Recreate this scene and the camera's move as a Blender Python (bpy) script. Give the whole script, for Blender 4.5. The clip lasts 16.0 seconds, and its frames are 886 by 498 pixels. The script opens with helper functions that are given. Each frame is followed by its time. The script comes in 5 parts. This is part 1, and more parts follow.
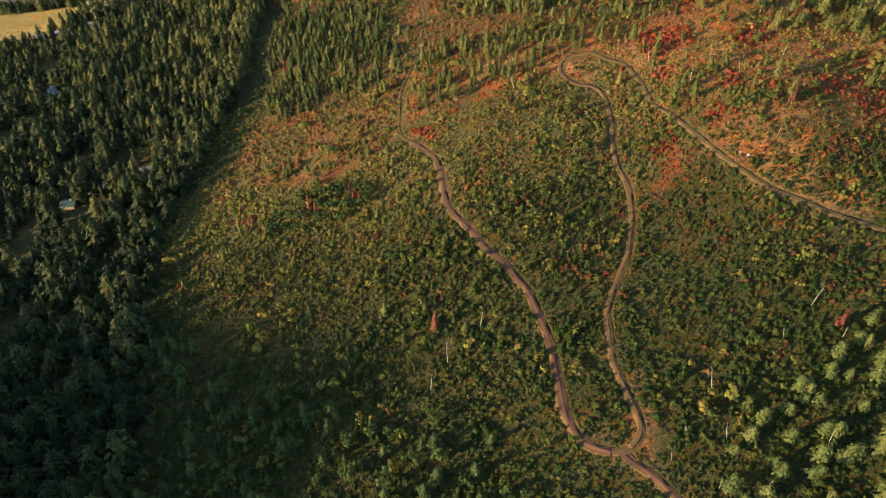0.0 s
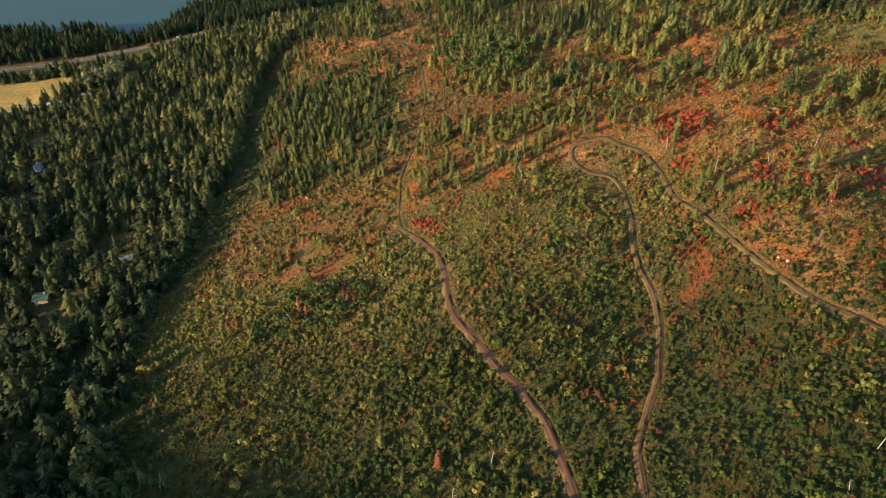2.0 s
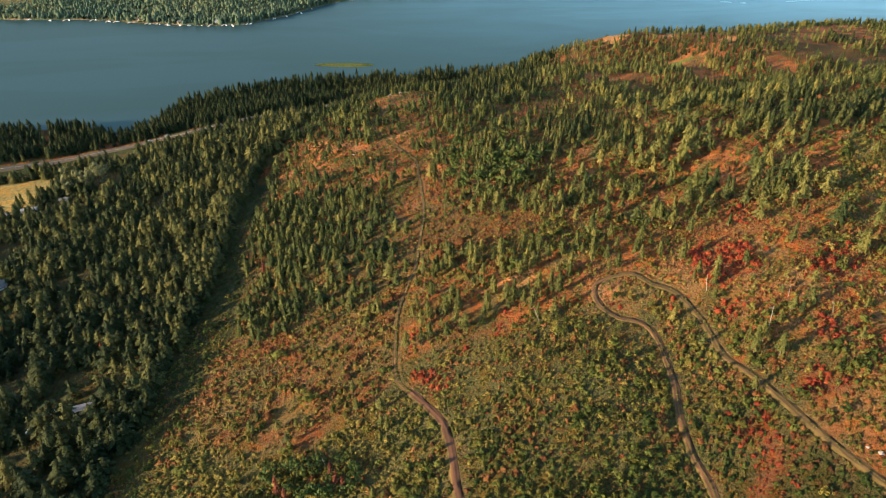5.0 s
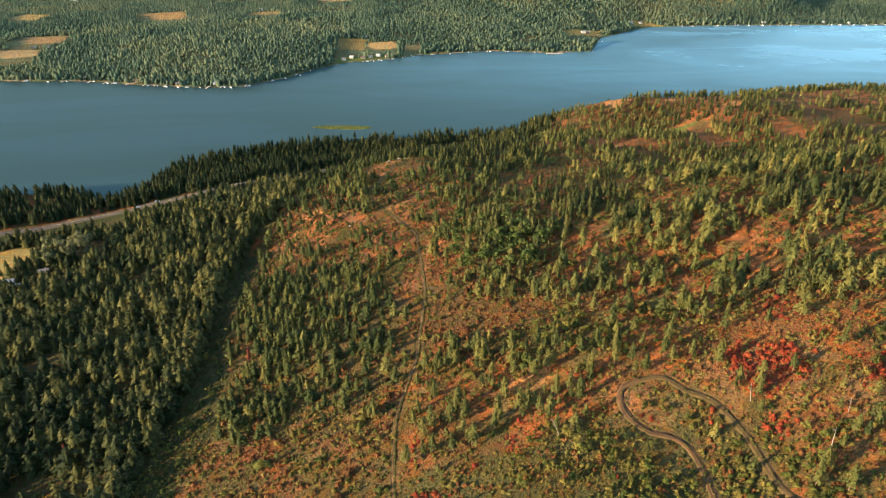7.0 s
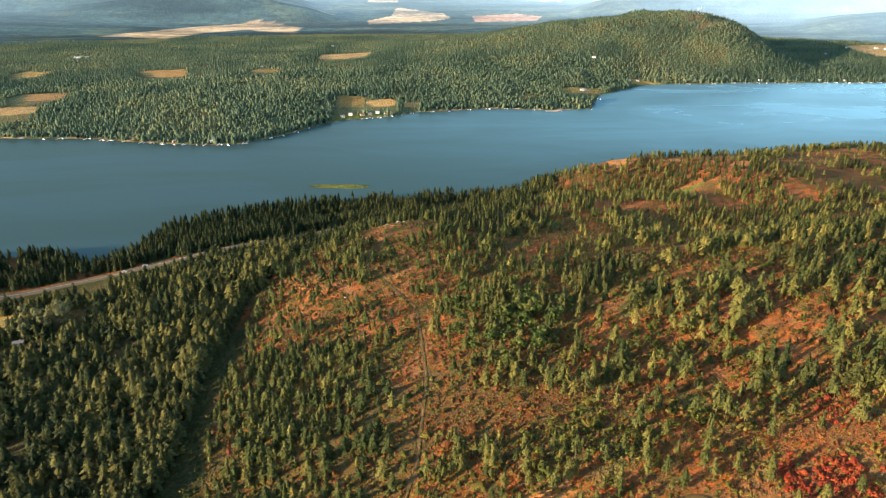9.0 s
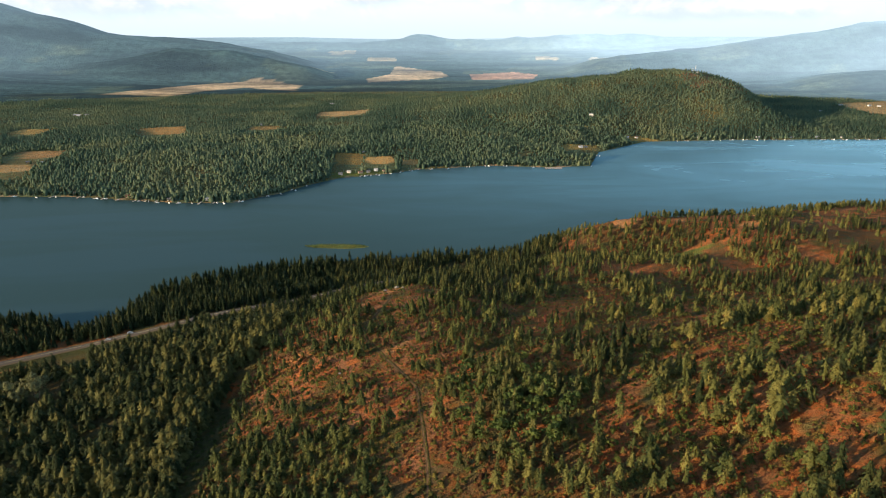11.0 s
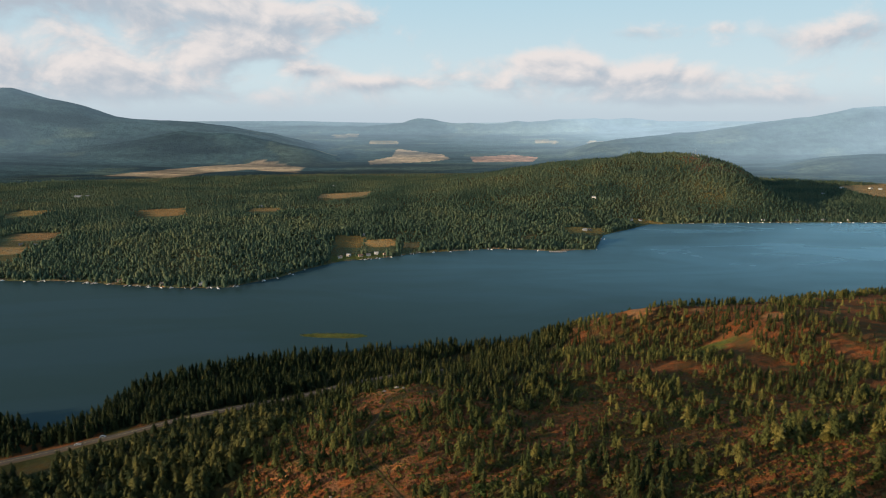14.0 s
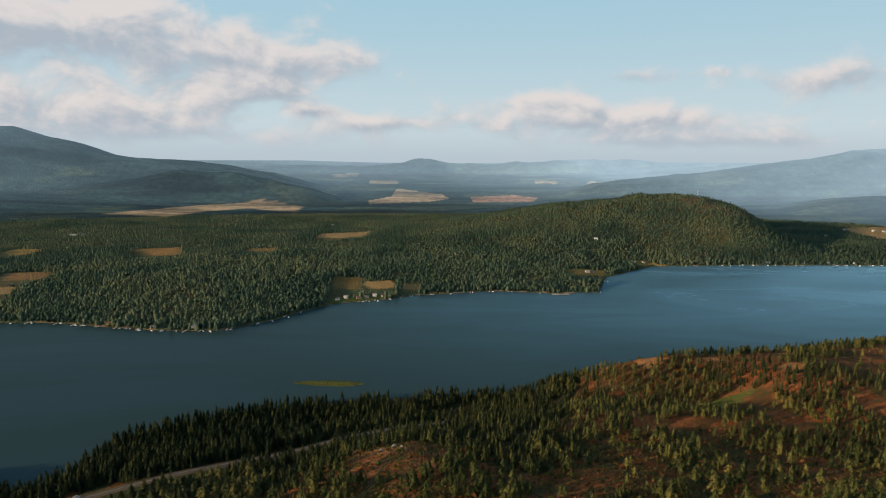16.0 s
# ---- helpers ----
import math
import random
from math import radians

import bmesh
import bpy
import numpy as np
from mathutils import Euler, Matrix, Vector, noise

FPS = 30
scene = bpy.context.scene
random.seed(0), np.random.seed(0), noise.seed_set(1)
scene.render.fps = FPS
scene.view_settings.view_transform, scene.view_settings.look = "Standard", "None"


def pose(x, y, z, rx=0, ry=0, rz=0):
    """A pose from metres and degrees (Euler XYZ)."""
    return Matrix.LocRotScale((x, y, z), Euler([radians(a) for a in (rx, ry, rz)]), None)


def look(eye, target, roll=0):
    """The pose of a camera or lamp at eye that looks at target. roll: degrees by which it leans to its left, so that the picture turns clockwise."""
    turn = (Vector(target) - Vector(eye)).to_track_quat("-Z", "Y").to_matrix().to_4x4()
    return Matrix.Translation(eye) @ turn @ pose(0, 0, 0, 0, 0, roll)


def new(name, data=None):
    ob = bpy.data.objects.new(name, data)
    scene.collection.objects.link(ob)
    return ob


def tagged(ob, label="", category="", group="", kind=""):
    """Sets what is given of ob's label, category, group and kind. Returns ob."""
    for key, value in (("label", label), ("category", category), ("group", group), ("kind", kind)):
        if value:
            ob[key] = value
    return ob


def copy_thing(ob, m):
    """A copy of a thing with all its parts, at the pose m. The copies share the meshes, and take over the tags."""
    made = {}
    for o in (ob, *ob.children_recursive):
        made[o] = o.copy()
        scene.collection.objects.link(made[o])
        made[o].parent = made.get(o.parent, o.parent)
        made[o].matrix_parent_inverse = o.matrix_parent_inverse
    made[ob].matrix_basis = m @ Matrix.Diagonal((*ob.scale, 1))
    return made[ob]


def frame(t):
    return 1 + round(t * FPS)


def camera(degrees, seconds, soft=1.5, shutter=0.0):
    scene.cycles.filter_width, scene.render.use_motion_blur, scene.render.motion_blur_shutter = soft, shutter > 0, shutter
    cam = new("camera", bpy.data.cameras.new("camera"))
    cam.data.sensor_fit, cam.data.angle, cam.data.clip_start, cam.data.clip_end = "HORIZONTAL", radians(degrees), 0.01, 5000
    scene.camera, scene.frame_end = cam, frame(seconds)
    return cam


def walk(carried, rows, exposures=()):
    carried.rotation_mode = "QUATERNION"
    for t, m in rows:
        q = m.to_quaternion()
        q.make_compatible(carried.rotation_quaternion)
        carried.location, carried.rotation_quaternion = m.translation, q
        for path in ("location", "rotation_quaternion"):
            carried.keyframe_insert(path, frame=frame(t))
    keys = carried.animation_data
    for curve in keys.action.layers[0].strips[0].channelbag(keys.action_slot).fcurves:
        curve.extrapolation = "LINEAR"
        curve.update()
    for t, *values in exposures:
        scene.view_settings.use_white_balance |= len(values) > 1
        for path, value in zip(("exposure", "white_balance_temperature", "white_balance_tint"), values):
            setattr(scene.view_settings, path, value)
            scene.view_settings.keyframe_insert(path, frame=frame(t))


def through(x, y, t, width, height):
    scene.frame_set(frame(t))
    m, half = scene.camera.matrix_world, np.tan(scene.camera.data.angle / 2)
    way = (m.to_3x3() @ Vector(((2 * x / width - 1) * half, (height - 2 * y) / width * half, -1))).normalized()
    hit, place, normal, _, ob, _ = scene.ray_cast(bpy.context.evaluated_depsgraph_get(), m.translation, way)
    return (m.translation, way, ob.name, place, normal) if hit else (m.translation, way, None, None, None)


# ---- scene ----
cam = camera(67.5, 16.0, soft=1.1)
PATH = [
    (0, (-0.607, -2.626, 241.886), (-0.606, -1.15, 240.536), 0.1),
    (0.5, (-0.272, 5.343, 241.643), (-0.277, 6.842, 240.319), -0.2),
    (0.6, (-0.259, 6.913, 241.606), (-0.269, 8.421, 240.292), -0.5),
    (1, (-0.508, 13.108, 241.31), (-0.513, 14.632, 240.014), -0.1),
    (1.5, (-0.944, 20.691, 241.189), (-0.948, 22.24, 239.923), -0.1),
    (2, (-1.447, 28.135, 241.441), (-1.449, 29.708, 240.205), -0.2),
    (2.5, (-2.107, 35.584, 241.841), (-2.098, 37.178, 240.633), -0.2),
    (3, (-2.413, 43.189, 242.081), (-2.402, 44.804, 240.902), -0.2),
    (3.5, (-2.829, 50.838, 242.374), (-2.818, 52.475, 241.225), -0.3),
    (4, (-3.227, 58.374, 242.688), (-3.216, 60.032, 241.57), -0.4),
    (4.2, (-3.375, 61.308, 242.707), (-3.364, 62.975, 241.602), -0.4),
    (6.3, (-6.058, 92.303, 241.205), (-6.038, 94.055, 240.242), -0.3),
    (6.5, (-6.263, 95.213, 241.2), (-6.24, 96.975, 240.253), -0.2),
    (7, (-6.502, 102.149, 241.206), (-6.479, 103.928, 240.293), -0.2),
    (7.5, (-6.828, 109.015, 241.191), (-6.802, 110.812, 240.312), -0.1),
    (8, (-7.134, 116.193, 241.152), (-7.107, 118.006, 240.308), -0.1),
    (8.5, (-7.507, 123.437, 241.084), (-7.479, 125.266, 240.275), -0.1),
    (9, (-8.172, 130.208, 241.106), (-8.142, 132.052, 240.333), -0.1),
    (11.5, (-10.56, 162.329, 241.517), (-10.519, 164.241, 240.931), -0.1),
    (12, (-10.868, 168.6, 241.517), (-10.825, 170.523, 240.969), -0.1),
    (12.5, (-11.028, 174.984, 241.421), (-10.987, 176.918, 240.912), -0.1),
    (13, (-11.397, 181.223, 241.323), (-11.358, 183.167, 240.853), -0.1),
    (13.5, (-11.801, 187.472, 241.374), (-11.763, 189.424, 240.942), -0.0),
    (14, (-12.458, 193.791, 241.531), (-12.419, 195.751, 241.137), 0.0),
    (14.5, (-13.349, 200.187, 241.607), (-13.307, 202.154, 241.249), 0.1),
    (15, (-13.432, 206.92, 241.772), (-13.387, 208.893, 241.447), 0.3),
    (15.5, (-13.853, 213.652, 241.862), (-13.809, 215.629, 241.568), 0.3),
    (16, (-13.935, 220.472, 241.56), (-13.893, 222.453, 241.282), 0.3),
]
EXPOSURES = [(0.0, 1.7), (3.5, 1.66), (6.5, 1.78), (9.0, 1.82), (11.5, 0.76), (13.5, 0.35), (16.0, 0.15)]
walk(cam, [(t, look(eye, target, roll)) for t, eye, target, roll in PATH], EXPOSURES)

# ---- world, sun ----
SUN_EL, SUN_DIR = 10.0, Vector((-0.915, -0.404, 0)).normalized()
world = bpy.data.worlds.new("sky")
scene.world = world
world.use_nodes = True


class Nodes:
    """Short hand for building a node tree."""

    def __init__(self, tree):
        self.tree = tree

    def add(self, kind, **values):
        n = self.tree.nodes.new(kind)
        for key, value in values.items():
            self.put(n.inputs[key], value)
        return n

    def attribute(self, name):
        n = self.tree.nodes.new("ShaderNodeAttribute")
        n.attribute_name = name
        return n

    def put(self, socket, value):
        if isinstance(value, bpy.types.NodeSocket):
            self.tree.links.new(value, socket)
        else:
            socket.default_value = value

    def math(self, op, a, b=0.0, c=0.0, clamp=False):
        n = self.tree.nodes.new("ShaderNodeMath")
        n.operation, n.use_clamp = op, clamp
        for s, v in zip(n.inputs, (a, b, c)):
            self.put(s, v)
        return n.outputs[0]

    def mix(self, f, a, b, blend="MIX"):
        n = self.tree.nodes.new("ShaderNodeMix")
        n.data_type, n.blend_type = "RGBA", blend
        self.put(n.inputs[0], f), self.put(n.inputs[6], a), self.put(n.inputs[7], b)
        return n.outputs[2]

    def ramp(self, f, *stops):
        n = self.tree.nodes.new("ShaderNodeValToRGB")
        e = n.color_ramp.elements
        while len(e) < len(stops):
            e.new(0.5)
        for k, (p, c) in zip(e, stops):
            k.position, k.color = p, c if len(c) == 4 else (*c, 1)
        self.put(n.inputs[0], f)
        return n.outputs[0]

    def step(self, v, lo, hi):
        n = self.tree.nodes.new("ShaderNodeMapRange")
        n.interpolation_type = "SMOOTHSTEP"
        for s, x in zip(n.inputs, (v, lo, hi)):
            self.put(s, x)
        return n.outputs[0]

    def noise(self, vector, scale, detail=4.0, rough=0.55, warp=0.0):
        n = self.add("ShaderNodeTexNoise", Scale=scale, Detail=detail, Roughness=rough, Distortion=warp)
        if vector is not None:
            self.put(n.inputs["Vector"], vector)
        return n.outputs["Fac"]


def build_sky():
    n = Nodes(world.node_tree)
    world.node_tree.nodes.clear()
    sky = n.add("ShaderNodeTexSky")
    sky.sky_type, sky.sun_disc, sky.sun_elevation, sky.sun_rotation = "NISHITA", False, radians(SUN_EL), math.atan2(SUN_DIR.x, SUN_DIR.y)
    sky.altitude, sky.air_density, sky.dust_density, sky.ozone_density = 700.0, 1.0, 1.0, 1.5
    at = n.add("ShaderNodeTexCoord").outputs["Generated"]
    xyz = n.add("ShaderNodeSeparateXYZ", Vector=at)
    x, y, z = xyz.outputs
    az = n.math("MULTIPLY", n.math("ARCTAN2", x, y), 57.2958)
    el = n.math("MULTIPLY", n.math("ARCSINE", z), 57.2958)
    flat = n.add("ShaderNodeCombineXYZ", X=n.math("MULTIPLY", az, 0.125), Y=n.math("MULTIPLY", el, 0.2), Z=0.0).outputs[0]
    lifted = n.add("ShaderNodeCombineXYZ", X=n.math("MULTIPLY_ADD", az, 0.125, -0.1), Y=n.math("MULTIPLY_ADD", el, 0.2, 0.16), Z=0.0).outputs[0]
    big, shade = n.noise(flat, 1.5, 9.0, 0.56, 0.3), n.noise(lifted, 1.5, 6.0, 0.55, 0.3)

    def heap(a, e, wa, we):
        da, de = n.math("DIVIDE", n.math("SUBTRACT", az, a), wa), n.math("DIVIDE", n.math("SUBTRACT", el, e), we)
        return n.math("EXPONENT", n.math("MULTIPLY", n.math("ADD", n.math("MULTIPLY", da, da), n.math("MULTIPLY", de, de)), -1.0))

    # the cloud banks of the evening: a heap in the north-west, a long streak in the north-east
    banks, belly = 0.0, 0.0
    for a, e, wa, we, k in CLOUDS:
        here = n.math("MULTIPLY", heap(a, e, wa, we), k)
        banks = n.math("ADD", here, banks)
        if k > 0:
            belly = n.math("MULTIPLY_ADD", here, n.math("DIVIDE", n.math("SUBTRACT", e, el), we), belly)
    cover = n.step(n.math("ADD", big, banks), 0.55, 0.86)
    under = n.step(n.math("MULTIPLY_ADD", belly, 0.9, n.math("SUBTRACT", shade, big)), -0.17, 0.2)
    lit = n.mix(under, (0.93, 0.85, 0.82, 1), (0.50, 0.56, 0.64, 1))
    air = n.mix(n.step(el, 14.0, -1.0), (0.46, 0.71, 0.85, 1), (0.72, 0.84, 0.88, 1))
    low = n.mix(n.step(el, 3.0, -0.6), n.mix(n.math("MULTIPLY", cover, 0.9), air, lit), (0.58, 0.68, 0.76, 1))
    seen = n.mix(n.step(el, 40.0, 12.0), n.mix(1.0, sky.outputs[0], (SKY, SKY, SKY, 1), "MULTIPLY"), n.mix(1.0, low, (GLOW, GLOW, GLOW, 1), "MULTIPLY"))
    bg = n.add("ShaderNodeBackground", Color=seen, Strength=1.0)
    out = n.add("ShaderNodeOutputWorld")
    world.node_tree.links.new(bg.outputs[0], out.inputs[0])


SKY, GLOW = 0.15, 0.74
CLOUDS = [(-22, 9.2, 11, 2.8, 0.36), (-33, 9.6, 8, 3.0, 0.36), (-11, 7.4, 7, 1.7, 0.36), (-16, 5.4, 5, 1.2, 0.3), (-27, 3.4, 14, 1.9, 0.4), (-9.5, 3.7, 2.2, 0.5, 0.28), (-4, 2.7, 4.5, 0.7, 0.3),
          (8, 4.6, 4.5, 0.9, 0.3), (14, 3.1, 12, 1.4, 0.44), (22, 1.3, 11, 0.7, 0.34), (-20, 1.5, 16, 0.8, 0.16), (16.5, 6.4, 2.6, 0.7, 0.26), (23, 6.8, 2.4, 0.7, 0.26), (31, 5.9, 6, 1.2, 0.32),
          (-16, 14.5, 30, 2.2, -0.2), (20, 10.5, 18, 2.6, -0.25)]
build_sky()

sun_data = bpy.data.lights.new("sun", "SUN")
sun_data.energy, sun_data.angle, sun_data.color = 5.0, radians(1.5), (1.0, 0.735, 0.455)
sun = new("sun", sun_data)
sun.matrix_world = look((0, 0, 600), Vector((0, 0, 600)) - SUN_DIR * math.cos(radians(SUN_EL)) - Vector((0, 0, math.sin(radians(SUN_EL)))))

# ---- the lie of the land ----
STEP = 180.0
MOUNDS = [(21, 7, 33, 23, 37, 59, 50), (9, 5, 5, 17, 27, 35, 46), (3, 3, 20, 56, 23, 12, 56), (3, -3, 3, 18, 67, 28, 59),
          (3, -12, 70, -14, -22, 11, 20), (-11, 8, -58, 36, 55, 0, 40), (-27, 33, 5, -22, -21, 8, -20)]
# the knoll at (-440, -78) is unseen, added to shade the clearing's foot
KNOLLS = [(192, 828, 18, 38), (212, 748, -14, 42), (179, 672, 8, 35), (-104, 650, -8, 45), (39, 809, -7, 45), (-40, 622, 6, 25), (-122, 490, -9, 28), (-440, -78, 115, 126), (310, 725, 11, 60), (540, 960, 16, 110), (100, 660, 6, 40), (115, 200, 6, 22), (64, 170, -4, 22), (70, 235, -5, 16), (95, 335, -6, 30)]
NEAR_SHORE = [(-4800, 500), (-700, 640), (-430, 692), (-350, 697), (-300, 668), (-284, 700), (-276, 770), (-227, 806), (-172, 832), (-113, 850),
              (-50, 860), (14, 868), (79, 872), (200, 890), (350, 946), (600, 1024), (1000, 1150), (4800, 1500)]
FAR_SHORE = [(-4800, 1400), (-1500, 1250), (-687, 1172), (-551, 1164), (-454, 1138), (-371, 1120), (-305, 1122), (-246, 1177), (-208, 1242), (-165, 1292),
             (-80, 1328), (-33, 1362), (110, 1397), (213, 1374), (292, 1388), (345, 1535), (485, 1670), (700, 1690), (1040, 1688), (4800, 1800)]
RIDGE = [(-500, 0), (-200, 12), (0, 32), (250, 77), (450, 107), (600, 114), (720, 118), (790, 113), (850, 94), (915, 44), (970, 0)]


def line(table, x):
    return np.interp(x, [p[0] for p in table], [p[1] for p in table])


def mound(x, y, a, b, s, s2=None):
    return np.exp(-((x - a) / s) ** 2 / 2 - ((y - b) / (s2 or s)) ** 2 / 2)


def lattice(i, j, seed):
    h = np.sin(i * 127.1 + j * 311.7 + seed * 74.7) * 43758.5453
    return h - np.floor(h)


def fuzz(x, y, size, seed=0, octaves=3):
    """Smooth value noise, 0 to 1, with lumps about size metres wide."""
    total, amp, norm = 0.0, 1.0, 0.0
    for o in range(octaves):
        u, v = x / size, y / size
        i, j = np.floor(u), np.floor(v)
        f, g = u - i, v - j
        f, g = f * f * (3 - 2 * f), g * g * (3 - 2 * g)
        a, b = lattice(i, j, seed + o), lattice(i + 1, j, seed + o)
        c, d = lattice(i, j + 1, seed + o), lattice(i + 1, j + 1, seed + o)
        total = total + amp * ((a * (1 - f) + b * f) * (1 - g) + (c * (1 - f) + d * f) * g)
        norm, amp, size = norm + amp, amp * 0.5, size * 0.5
    return total / norm


def near_height(x, y):
    h = np.zeros_like(x)
    for r, row in enumerate(MOUNDS):
        for c, k in enumerate(row):
            h = h + k * mound(x, y, -420 + STEP * c, -90 + STEP * r, 150.0)
    for a, b, k, s in KNOLLS:
        h = h + k * mound(x, y, a, b, s)
    h = h + 2.6 * (fuzz(x, y, 40.0, 3, 2) - 0.5)
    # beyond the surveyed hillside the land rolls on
    out = np.clip((np.maximum(np.maximum(-x - 420, x - 620), -y - 60)) / 300, 0, 1)
    h = h * (1 - out) + out * np.where(x > 0, 130.0, 14.0)
    shore = line(NEAR_SHORE, x) - y
    bank = np.where(shore > 0, 0.8 + np.where(x > 90, 0.75, 0.3) * shore, np.maximum(0.2 * shore, -5.0))
    return np.where(shore < 0, bank, np.minimum(np.maximum(h, 1.0), bank))


def far_height(x, y):
    shore = y - line(FAR_SHORE, x)
    h = np.minimum(1.0 + 0.05 * np.maximum(shore, 0), 12.0) + 7 * (fuzz(x, y, 260.0, 9, 3) - 0.45) * np.clip(shore / 150, 0, 1)
    h = h + line(RIDGE, x) * np.exp(-((y - 2120 - 60 * (fuzz(x, y, 160.0, 12, 2) - 0.5)) / np.where(y < 2120, 230.0, 300.0)) ** 2 / 2 * 1.3) * (0.86 + 0.28 * fuzz(x, y, 120.0, 5, 3)) * np.clip(shore / 160, 0, 1)
    d = np.hypot(x, y - 150)
    # the plain climbs away to the horizon
    dip = np.interp(d, [2600, 2950, 4750], [5.1, 4.45, 0.42])
    h = np.maximum(h, np.where(d > 2600, 241 - d * np.tan(np.radians(dip)), -50))
    for y0, front, back, crest in RANGES:
        rough = fuzz(x, y, 330.0, 21, 4) - 0.5
        at = y - y0 - 160 * rough
        h = np.maximum(h, line(crest, x) * np.exp(-(at / np.where(at < 0, front, back)) ** 2) * (1 + 0.16 * rough) + 14 * (fuzz(x, y, 90.0, 23, 3) - 0.5) * np.clip(line(crest, x) / 200, 0, 1))
    h = h + 40 * mound(x, y, -90, 4650, 110, 70)
    return np.where(shore > 0, h, np.maximum(0.2 * shore, -5.0))


# the hill ranges round the plain: their line, the depth of their front and back, and the crest's height along x
RANGES = [(3900, 420, 300, [(-4500, 300), (-3300, 330), (-2883, 367), (-2410, 383), (-2283, 389), (-2157, 345), (-1937, 304), (-1747, 247), (-1463, 219), (-1148, 190), (-896, 150), (-660, 90), (-450, 0)]),
          (3500, 190, 260, [(-4000, 150), (-2149, 128), (-1727, 88), (-1446, 128), (-1221, 165), (-968, 155), (-743, 114), (-574, 81), (-405, 20), (-300, 0)]),
          (3700, 330, 300, [(500, 0), (853, 110), (1152, 136), (1450, 160), (1689, 192), (1898, 225), (2077, 252), (2226, 280), (2399, 287), (2644, 290), (4500, 300)]),
          (4600, 260, 160, [(-400, 180), (300, 192), (600, 208), (780, 215), (960, 219), (1250, 217), (1600, 210), (2600, 195)]),
          (3000, 190, 300, [(1250, 0), (1399, 10), (1518, 34), (1637, 60), (1757, 74), (1919, 86), (2115, 92), (4000, 110)])]


def height(x, y):
    x, y = np.asarray(x, float), np.asarray(y, float)
    return np.where(y < (line(NEAR_SHORE, x) + line(FAR_SHORE, x)) / 2, near_height(x, y), far_height(x, y))


def inside(poly, x, y):
    hit = np.zeros(x.shape, bool)
    for (ax, ay), (bx, by) in zip(poly, poly[1:] + poly[:1]):
        if ay != by:
            hit ^= ((ay > y) != (by > y)) & (x < (bx - ax) * (y - ay) / (by - ay) + ax)
    return hit


def from_line(path, x, y):
    """Distance of each place from a line of points."""
    best = np.full(x.shape, 1e9)
    for (ax, ay), (bx, by) in zip(path, path[1:]):
        dx, dy = bx - ax, by - ay
        k = np.clip(((x - ax) * dx + (y - ay) * dy) / (dx * dx + dy * dy), 0, 1)
        best = np.minimum(best, np.hypot(x - ax - k * dx, y - ay - k * dy))
    return best


# ---- plan of roads, clearings and stands of trees ----
TRACK_WEST = [(42.2, 86.6), (36.1, 89.8), (32.6, 97.8), (31.8, 108.7), (31.0, 120.1), (28.8, 131.9), (26.4, 141.5), (23.8, 146.8), (19.5, 155.3), (14.6, 162.3), (11, 170), (7, 177), (2, 187), (0, 195), (-1, 206), (-3, 217), (-8, 226), (-14, 235)]
TRACK_UPPER = [(-14, 235), (-19, 244), (-20, 262), (-20, 278), (-17, 296), (-14, 310), (-13, 326), (-12, 343), (-11, 364), (-13, 398), (-15, 421), (-17, 443), (-23, 460), (-31, 478),
               (-39, 497), (-50, 525), (-50, 549), (-37, 600)]
TRACK_LOOP = [(42.2, 86.6), (47.0, 86.9), (50.2, 90.8), (50.4, 96.1), (48.7, 104.2), (47.1, 113.0), (47.6, 123.0), (48.1, 129.4), (50.6, 135.8), (55, 145.1), (58.5, 152.3), (63, 169), (64, 182), (62, 192), (62, 204), (64, 215), (65, 227), (65, 237), (62, 244), (55, 248), (51, 254), (50, 261), (52, 266), (57, 268)]
TRACK_EAST = [(57, 268), (64, 267), (69, 260), (75, 254), (79, 243), (80, 233), (80, 221), (84, 210), (88, 198), (92, 188), (98, 177), (105, 167), (113, 160), (119, 154), (126, 149), (140, 138), (170, 118), (240, 90)]
TRACK_SOUTH = [(44.6, 86.3), (47.1, 83.1), (50.5, 79.9), (54.4, 74.4), (58.3, 68.9)]
TRACKS = (TRACK_WEST, TRACK_UPPER, TRACK_LOOP, TRACK_EAST, TRACK_SOUTH)
HIGHWAY = [(-800, 480), (-520, 555), (-420, 586), (-363, 606), (-332, 617), (-290, 633), (-263, 641), (-231, 650), (-197, 662), (-160, 676), (-110, 700), (-60, 735), (20, 780)]
WEST_FOREST = [(-78, -60), (-84, 60), (-88, 91), (-101, 128), (-113, 165), (-125, 200), (-126, 222), (-122, 235), (-120, 260), (-120, 345), (-127, 390), (-134, 455), (-134, 500),
               (-112, 560), (-105, 600), (-140, 640), (-200, 640), (-290, 615), (-335, 590), (-520, 520), (-760, 440), (-760, -60)]
MEADOW = [(-520, 540), (-520, 470), (-400, 490), (-334, 497), (-302, 500), (-303, 540), (-316, 574), (-372, 566), (-430, 560)]
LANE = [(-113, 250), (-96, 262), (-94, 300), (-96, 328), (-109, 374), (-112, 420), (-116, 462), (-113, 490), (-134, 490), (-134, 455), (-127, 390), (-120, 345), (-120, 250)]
YOUNG = [(-96, 298), (-108, 374), (-111, 407), (-106, 436), (-72, 432), (-36, 400), (-18, 352), (-18, 302), (-35, 292), (-62, 294)]
SPINNEY = [(-2, 420), (3, 458), (34, 446), (54, 396), (32, 350), (15, 377)]
